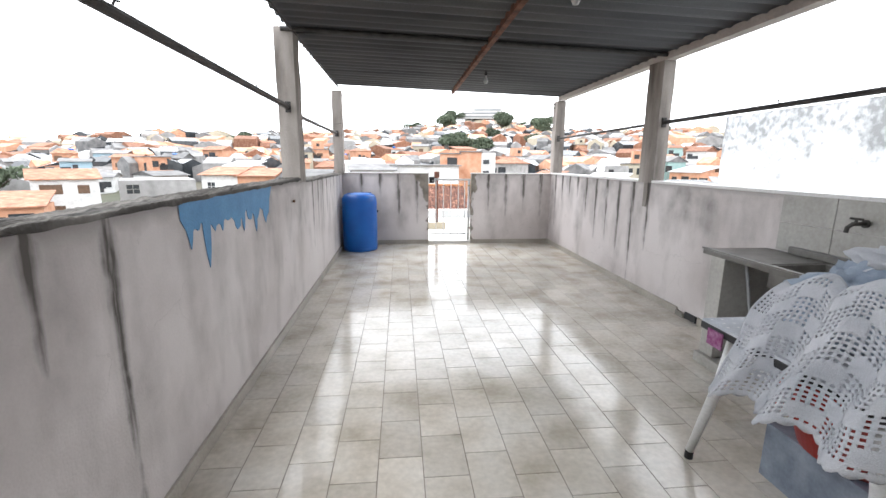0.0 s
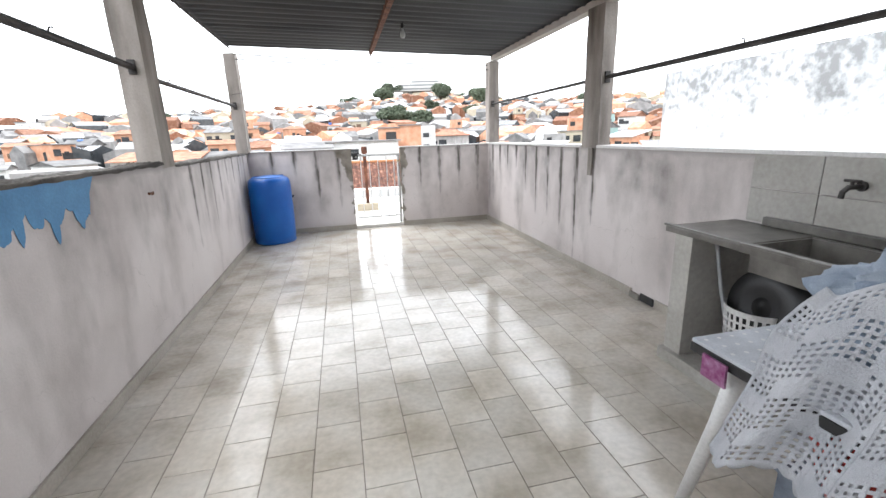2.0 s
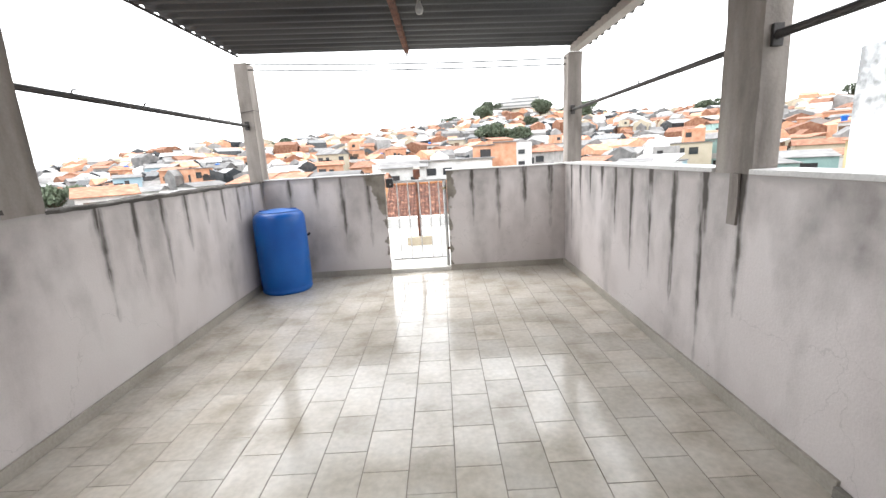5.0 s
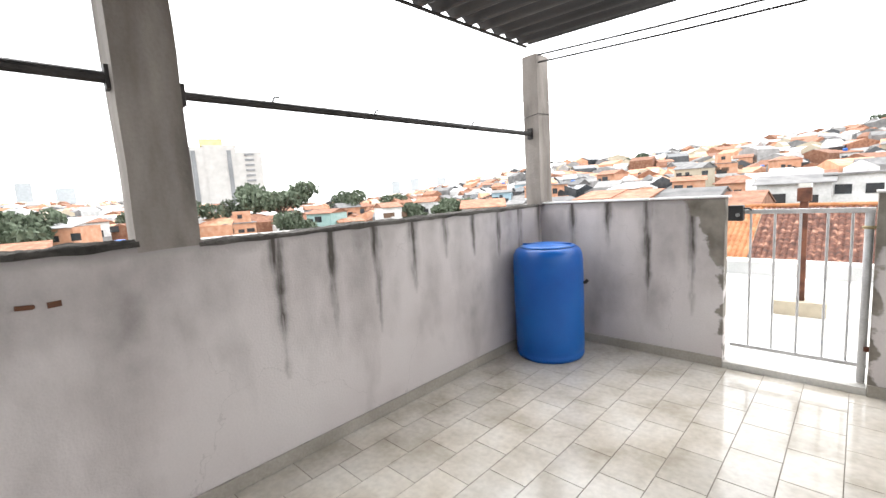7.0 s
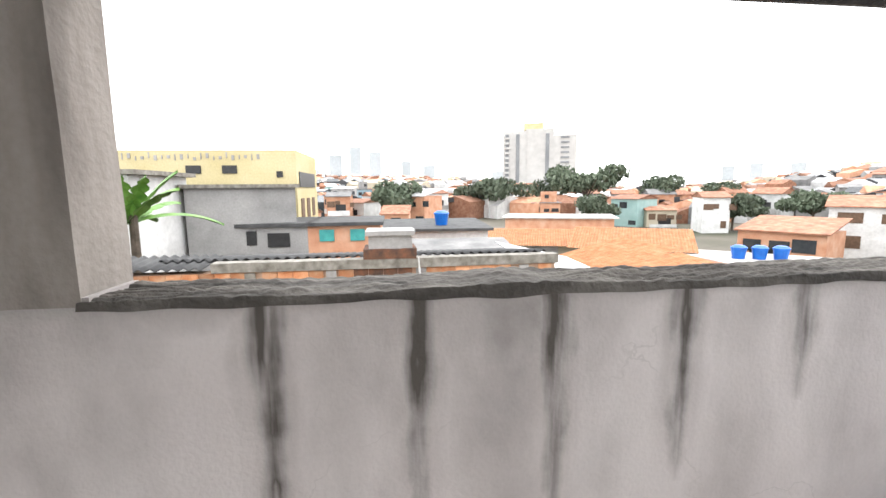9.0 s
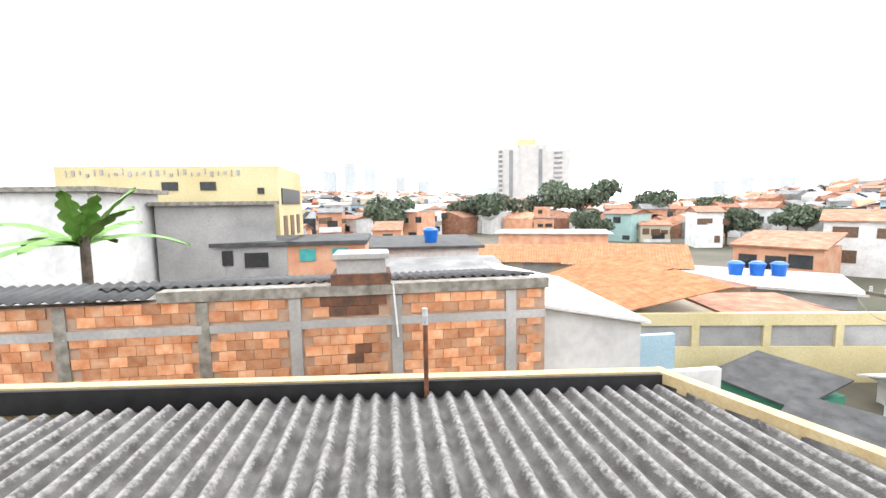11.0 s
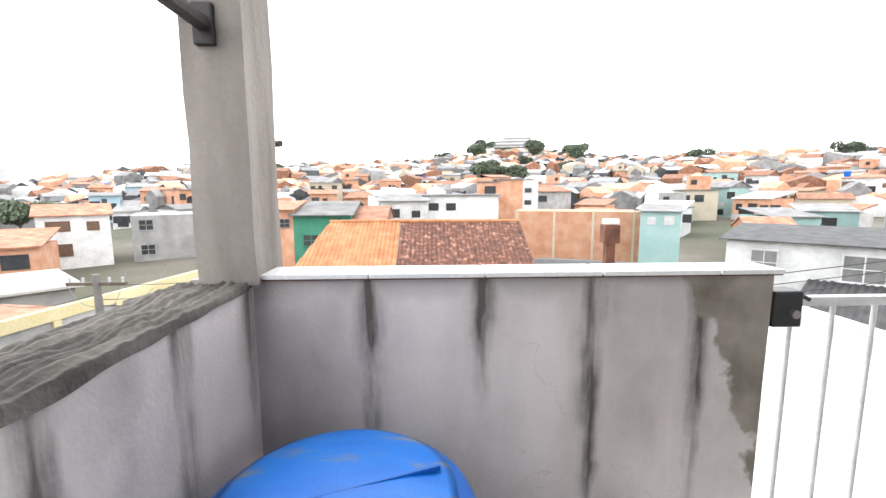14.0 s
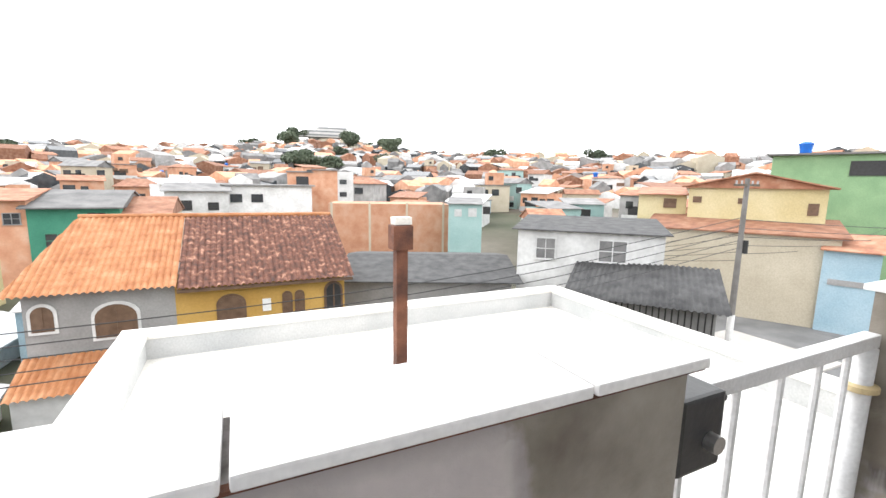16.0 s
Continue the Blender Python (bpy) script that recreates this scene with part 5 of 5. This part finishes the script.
# banana plant
ban = thing("banana_plant", "clump of banana plants with torn green leaves", "plant", (-11.0, -9.0, -0.9))
part("stem", tube(bmesh.new(), [(0, 0, -4), (0, 0.1, 1.8)], 0.16, 10, 0.1), BARK, ban)
for k in range(13):
    a, tiltv = k * 2.4, 0.5 + 0.9 * random.random()
    bm = bmesh.new()
    L, wd = 1.9 + 0.7 * random.random(), 0.24
    rows = []
    for j in range(15):
        s = j / 14
        r, zz = L * s * math.sin(tiltv), 1.6 + L * (s * math.cos(tiltv) - 0.45 * s * s * math.sin(tiltv))
        ww = wd * math.sin(math.pi * min(1, 0.08 + s * 0.92)) ** 0.6 * (1 - 0.4 * (j % 3 == 2))
        c = Vector((r * math.cos(a), r * math.sin(a), zz))
        n_ = Vector((-math.sin(a), math.cos(a), 0))
        rows.append([bm.verts.new(c + n_ * ww - Vector((0, 0, 0.07))), bm.verts.new(c), bm.verts.new(c - n_ * ww - Vector((0, 0, 0.07)))])
    for p, q in zip(rows, rows[1:]):
        for i in (0, 1):
            bm.faces.new((p[i], p[i + 1], q[i + 1], q[i]))
    part("leaf", bm, BANANA, ban)


# ---- poles and wires ----
def utility_pole(x, y, top, base=G):
    p = thing("utility_pole", "concrete utility pole with insulators and wires", "pole", (x, y, base), group="utility poles")
    hgt = top - base
    part("shaft", tube(bmesh.new(), [(0, 0, 0), (0, 0, hgt)], 0.15, 10, 0.1), POLE, p)
    part("painted_foot", tube(bmesh.new(), [(0, 0, 0.05), (0, 0, 1.6)], 0.158, 10, 0.152), W_WHITE, p)
    part("crossarm", box(-0.9, 0.9, -0.05, 0.05, hgt - 0.35, hgt - 0.25), BARK, p)
    for k in (-0.8, -0.4, 0.4, 0.8):
        part("insulator", tube(bmesh.new(), [(k, 0, hgt - 0.25), (k, 0, hgt - 0.1)], 0.04, 8), SILVER, p)
    part("transformer", tube(bmesh.new(), [(0.15, -0.15, hgt - 3.4), (0.15, -0.15, hgt - 2.8)], 0.12, 10), BLACK, p)


def wire(a, b, sag=0.4, r=0.015):
    bm = bmesh.new()
    a, b = Vector(a), Vector(b)
    tube(bm, [a.lerp(b, k / 12) - Vector((0, 0, sag * math.sin(math.pi * k / 12))) for k in range(13)], r, 5)
    tagged(part("overhead_wire", bm, BLACK), "black overhead cable sagging between poles", "cable", "overhead cables")


utility_pole(21.86, 11.48, 1.95)
utility_pole(-9.8, 12.16, -1.0)
utility_pole(-7.4, 17.0, -1.6)
for k in range(5):
    wire((21.86, 11.48, 0.2 - 0.35 * k), (-9.8, 12.16, -2.0 - 0.3 * k), 0.7)
    wire((21.86, 11.48, 0.1 - 0.4 * k), (45, 2 + 3 * k, 0.6 - 0.4 * k), 0.6)
    wire((-9.8, 12.16, -1.6 - 0.4 * k), (-16.5, 15 + 4 * k, -2.4 - 0.25 * k), 0.4, 0.012)
    wire((21.86, 11.48, -0.2 - 0.4 * k), (16.5 + k, 16.0 + k, -1.6 - 0.2 * k), 0.3, 0.012)
for k in range(3):
    wire((-9.8, 12.16, -1.3 - 0.5 * k), (-7.4, 17, -1.9 - 0.4 * k), 0.2, 0.012)

# ---- ground, streets and hills ----
AZ = (-180, -120, -75, -40, -22, -10, 0, 15, 30, 45, 55, 66, 80, 100, 130, 180)
EL = (1, 2, 4.0, 3.9, 4.2, 5.6, 4.2, 3.4, 3.0, 1.0, -0.2, 0.0, 1.4, 1.9, 1.8, 1)
CR = (300, 200, 150, 240, 320, 410, 330, 260, 200, 420, 700, 700, 560, 520, 400, 300)


def terrain(x, y):
    r, az = math.hypot(x, y), math.degrees(math.atan2(-x, y))
    e, c = float(np.interp(az, AZ, EL)), float(np.interp(az, AZ, CR))
    crest = 1.4 + c * math.tan(radians(e)) - 6.0
    s = min(1.0, max(0.0, (r - 45) / (c - 45)))
    z = G + (crest - G) * s ** 1.25 + 1.2 * noise.noise((x * 0.02, y * 0.02, 0)) * s
    return z - max(0, r - c) * 0.05


bm = bmesh.new()
radii = [0.5, 12, 25, 40, 55, 75, 100, 130, 165, 205, 250, 300, 360, 420, 500, 600, 750, 1000, 1500, 2600, 4500]
rings = []
for r in radii:
    ring = []
    for k in range(120):
        a = 2 * math.pi * k / 120
        x, y = r * math.sin(a), r * math.cos(a)
        ring.append(bm.verts.new((x, y, terrain(x, y) if r < 1400 else -25)))
    rings.append(ring)
for a, b in zip(rings, rings[1:]):
    for k in range(120):
        bm.faces.new((a[k], a[(k + 1) % 120], b[(k + 1) % 120], b[k]))
bm.faces.new(rings[0])
bmesh.ops.recalc_face_normals(bm, faces=bm.faces)
tagged(part("ground", bm, EARTH, smooth=True), "hilly ground covered by the settlement", "ground", kind="structure")
street = tagged(part("road", box(18, 80, 3.0, 17.0, G - 0.3, G + 0.06), ASPHALT), "grey asphalt street between houses", "road", kind="structure")
tagged(part("pavement", box(17.6, 24.2, 8.0, 12.8, G - 0.2, G + 0.16, 0.03), PAVE), "raised concrete pavement by the garage", "pavement", kind="structure")
bm = bmesh.new()
for k in range(12):
    add_box(bm, 30.5 + 1.4 * k, 31.2 + 1.4 * k, 16.2 - 0.35 * k, 16.4 - 0.35 * k, G, G + 0.2)
tagged(part("kerb", bm, W_WHITE), "white painted kerb blocks along the street", "kerb", kind="structure")

# ---- the settlement ----
walls_ = [W_BRICK, W_BRICK, W_BRICK, W_WHITE, W_WHITE, W_WHITE, W_CREAM, W_GREY, W_GREY, W_CREAM, W_TEAL, W_BLUE]
roofs_ = [("gable", R_TILE), ("gable", R_TILE), ("hip", R_TILE), ("shed", R_GREY), ("slab", R_GREY), ("shed", R_TILE), ("slab", R_GREY), ("gable", R_GREY), ("shed", R_WHITE)]
words = {"hollow_brick": "bare brick", "white_facade": "white", "cream_facade": "cream", "bare_render": "grey rendered", "yellow_facade": "yellow", "turquoise_facade": "turquoise", "light_blue_facade": "light blue"}
rng = random.Random(7)
taken = [(0, 22, 9), (-9, 40, 11), (16, 16, 7), (29, 17, 10), (43, 19, 10), (14, 40, 8), (5, 55, 7), (-30, 18, 10), (-38, 13, 9), (-54, 20, 12), (-27, 48, 8), (-34, 44, 8), (-12, -4, 9), (-22, -10, 10), (-25, 0, 8), (-17, 25, 13), (25, 8, 9), (36, 8, 12)]
count = 0
for tries in range(9000):
    if count >= 285:
        break
    az, r = rng.uniform(-78, 128), 42 + 175 * rng.random() ** 1.15
    if 50 < az < 100 and r < 60:
        continue
    x, y = -r * math.sin(radians(az)), r * math.cos(radians(az))
    size = rng.uniform(3.6, 6.6)
    if any((x - a) ** 2 + (y - b) ** 2 < (c + size * 0.62) ** 2 for a, b, c in taken):
        continue
    taken.append((x, y, size * 0.55))
    wm, (rs, rm) = rng.choice(walls_), rng.choice(roofs_)
    zb = terrain(x, y) - 1.5
    hh = rng.choice((4.3, 4.6, 5.2, 6.6, 7.0)) if r > 60 else rng.choice((4.2, 4.8, 5.3))
    zt = zb + hh
    wins = []
    for k in range(rng.randint(2, 4)):
        wins.append(((k - 1) * size * 0.3 + rng.uniform(-0.2, 0.2), zt - rng.choice((1.7, 1.9)) - (2.8 if hh > 6 and k == 2 else 0), rng.uniform(0.7, 1.7), rng.uniform(0.7, 1.2)))
    kind_ = {"gable": "pitched", "hip": "hipped", "shed": "sloping", "slab": "flat"}[rs]
    rc = "orange tile" if rm is R_TILE else "white sheet" if rm is R_WHITE else "concrete" if rm is PAVE else "grey sheet"
    hs_ = building(f"{words[wm.name]} hillside house with {kind_} {rc} roof", x, y, az + rng.uniform(-35, 35), size, rng.uniform(4.5, 7), zb, zt, wm, rs, rm, rng.uniform(0.6, 1.3), wins, rng.choice((GLASS, BLACK, GLASS, BROWNWOOD)), group="hillside houses")
    # a rooftop room or a garden wall, as each family has added on; veranda shade is a painted black panel
    if rs == "slab" and rng.random() < 0.7:
        um = rng.choice((W_BRICK, W_GREY, W_CREAM))
        sub("upper_room", "box", um, hs_, rng.uniform(-0.2, 0.2) * size, 1.2, hh + 0.16, size * 0.55, 2.6, 2.3)
        sub("room_window", "window", BLACK, hs_, rng.uniform(-0.1, 0.1) * size, 1.2, hh + 1.0, 0.9, 1, 0.8)
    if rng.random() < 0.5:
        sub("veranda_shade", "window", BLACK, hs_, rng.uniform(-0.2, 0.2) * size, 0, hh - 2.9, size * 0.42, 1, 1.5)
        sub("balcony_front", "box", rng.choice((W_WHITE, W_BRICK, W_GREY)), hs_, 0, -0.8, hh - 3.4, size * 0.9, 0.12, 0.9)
    if rng.random() < 0.06:
        tank(x - 0.2, y + 2.5, zt + 0.2, 1.1)
    count += 1


def far_city(name, label, material_list, n, r0, r1, lo, hi, seed):
    rg = random.Random(seed)
    for material in material_list:
        verts, faces = [], []
        for k in range(n):
            az, r = rg.uniform(-80, 130), r0 + (r1 - r0) * rg.random()
            x, y = -r * math.sin(radians(az)), r * math.cos(radians(az))
            z, s, hh, t = terrain(x, y) - 1, rg.uniform(1.6, 4.2), rg.uniform(lo, hi), rg.uniform(0, 3)
            b = len(verts)
            c, sn = math.cos(t), math.sin(t)
            for dz in (0, hh):
                for dx, dy in ((-s, -s), (s, -s), (s, s), (-s, s)):
                    verts.append((x + dx * c - dy * sn, y + dx * sn + dy * c, z + dz))
            verts += [(x - s * c, y - s * sn, z + hh + 1.3), (x + s * c, y + s * sn, z + hh + 1.3)]
            faces += [tuple(b + i for i in f) for f in ((0, 1, 5, 4), (1, 2, 6, 5), (2, 3, 7, 6), (3, 0, 4, 7), (4, 5, 9, 8), (6, 7, 8, 9), (5, 6, 9), (7, 4, 8))]
        me = bpy.data.meshes.new(name)
        me.from_pydata(verts, [], faces)
        me.materials.append(material)
        tagged(new(name, me), label, "houses", kind="stuff")


far_city("distant_houses", "scattered houses filling the slopes below", [W_WHITE, R_TILE, W_GREY, R_GREY, W_BRICK, GLASS], 150, 95, 200, 2.6, 5.0, 11)
far_city("distant_houses", "dense far hillside houses, mixed colours", [W_WHITE, W_BRICK, W_CREAM, R_TILE, W_GREY, R_TILE, R_GREY, GLASS], 900, 165, 680, 3.5, 7.5, 3)


# ---- trees ----
def tree(x, y, hgt, wide, seed, z=None):
    rg = random.Random(seed)
    z = terrain(x, y) if z is None else z
    t = thing("tree", "broad dark green leafy tree among the houses", "tree", (x, y, z), group="trees")
    bm = bmesh.new()
    tube(bm, [(0, 0, -1), (0.1, 0, hgt * 0.35), (0, 0.1, hgt * 0.6)], hgt * 0.035, 7, hgt * 0.02)
    for k in range(6):
        a = k * 1.05
        tube(bm, [(0, 0, hgt * 0.35), (math.cos(a) * wide * 0.3, math.sin(a) * wide * 0.3, hgt * 0.7)], hgt * 0.016, 5, hgt * 0.006)
    part("trunk", bm, BARK, t)
    lobes = [Vector((rg.gauss(0, wide * 0.2), rg.gauss(0, wide * 0.2), hgt * rg.uniform(0.5, 0.86))) for k in range(11)]
    verts, faces = [], []
    lf = max(0.16, wide * 0.026)
    for k in range(2600):
        c = rg.choice(lobes)
        d = Vector((rg.gauss(0, 1), rg.gauss(0, 1), rg.gauss(0, 1))).normalized() * rg.uniform(0.55, 1.0)
        p = c + Vector((d.x * wide * 0.24, d.y * wide * 0.24, d.z * hgt * 0.17))
        q = Euler((rg.uniform(0, 6), rg.uniform(0, 6), rg.uniform(0, 6))).to_matrix()
        b = len(verts)
        s = lf * rg.uniform(0.7, 1.5)
        verts += [p + q @ Vector(v) * s for v in ((-1, -0.6, 0), (1, -0.6, 0.2), (1.1, 0.6, 0), (-0.9, 0.7, 0.25))]
        faces.append((b, b + 1, b + 2, b + 3))
    me = bpy.data.meshes.new("crown")
    me.from_pydata(verts, [], faces)
    me.materials.append(LEAF)
    place("crown", me, t)


for i, (x, y, hgt, wide) in enumerate(((-108, 49, 13, 17), (-116, 40, 9, 8), (-100, 64, 11, 10), (-96, 20, 9, 12), (-85, 70, 8, 9), (-62, 52, 6, 8), (-58, 62, 6, 8), (-80, -2, 8, 11), (-72, 33, 6, 7),
                                       (16, 384, 14, 17), (46, 380, 15, 16), (106, 386, 12, 14), (138, 380, 15, 18), (35, 330, 15, 16), (70, 290, 16, 18), (85, 250, 14, 14), (22, 160, 9, 13), (28, 150, 7, 12), (45, 200, 9, 10), (-12, 200, 6, 8), (-60, 170, 8, 10), (-50, 175, 6, 7), (120, 190, 10, 12), (100, 300, 14, 16), (150, 150, 9, 10), (60, 180, 8, 9))):
    tree(x, y, hgt, wide, i)

# ---- landmarks far off ----
hb = thing("hilltop_building", "long white building on the hilltop", "building", (72, 392, 40), -10.5)
for j in range(3):
    sub("storey", "box", TOWERPAINT, hb, 4 * j, 6 * j, 3.6 * j, 52 - 12 * j, 12, 3.0)
    sub("window_band", "box", TOWERGLASS, hb, 4 * j, 6 * j - 0.2, 3.6 * j + 1.2, 48 - 12 * j, 0.4, 1.2)
tower = thing("tower_block", "tall white apartment tower with window columns", "apartment tower", (-262, 88, -20), 72)
for u, w_, top in ((17, 14, 53), (2, 17, 57), (-13, 15, 56)):
    sub("slab_block", "box", TOWERPAINT, tower, u, 0, 0, w_, 16, top)
sub("machine_room", "box", W_PALEYEL, tower, -2, 4, 57, 12, 8, 4)
for u in (6.5, -11.5, -18):
    sub("window_column", "box", TOWERGLASS, tower, u, -0.5, 4, 2.2, 1, 50)
for k in range(16):
    sub("balcony", "box", TOWERGLASS, tower, 17, -0.5, 6 + 3 * k, 5, 1, 1.1)
    sub("balcony", "box", TOWERPAINT, tower, -18, -1.2, 6 + 3 * k, 3, 1.4, 1.2)
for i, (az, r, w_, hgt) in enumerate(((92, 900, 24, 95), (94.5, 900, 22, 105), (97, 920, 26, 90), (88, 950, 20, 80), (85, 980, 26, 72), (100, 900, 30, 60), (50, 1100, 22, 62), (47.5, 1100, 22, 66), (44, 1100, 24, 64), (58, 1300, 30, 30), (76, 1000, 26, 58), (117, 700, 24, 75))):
    t = thing("distant_tower", "skyline tower block with haze painted into its colour", "tower", (-r * math.sin(radians(az)), r * math.cos(radians(az)), -20), az, "distant towers")
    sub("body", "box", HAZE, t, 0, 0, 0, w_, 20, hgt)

# ---- floor tiles last ----
TW, TL, GAP = 0.2175, 0.31, 0.004
tile_mesh = finish(box(-TW / 2 + GAP / 2, TW / 2 - GAP / 2, -TL / 2 + GAP / 2, TL / 2 - GAP / 2, -0.0039, 0.0, 0.0012), "tile", TILE)
rest = bmesh.new()
for c in range(17):
    off = 0.155 * (c % 2) + 0.02 * noise.noise((c * 3.1, 0, 0))
    for r in range(31):
        x, y = 0.003 + TW * (c + 0.5), -0.16 - TL * r - off + 0.155
        if y > 0.16 or y < BACK + 0.1:
            continue
        if -6.3 < y < -1.05:
            place("tile", tile_mesh, floor, pose(x, y, 0.0005 * noise.noise((c, r, 0)), 0.18 * noise.noise((c, r, 5)), 0.18 * noise.noise((c, r, 9)), 0))
        elif y < -0.16:
            add_box(rest, x - TW / 2 + GAP / 2, x + TW / 2 - GAP / 2, y - TL / 2 + GAP / 2, y + TL / 2 - GAP / 2, -0.0039, 0.0)
        else:
            add_box(rest, x - TW / 2 + GAP / 2, x + TW / 2 - GAP / 2, y - TL / 2 + GAP / 2, 0.0, -0.0039, 0.0)
tagged(part("tiles", rest, TILE, floor), kind="stuff")
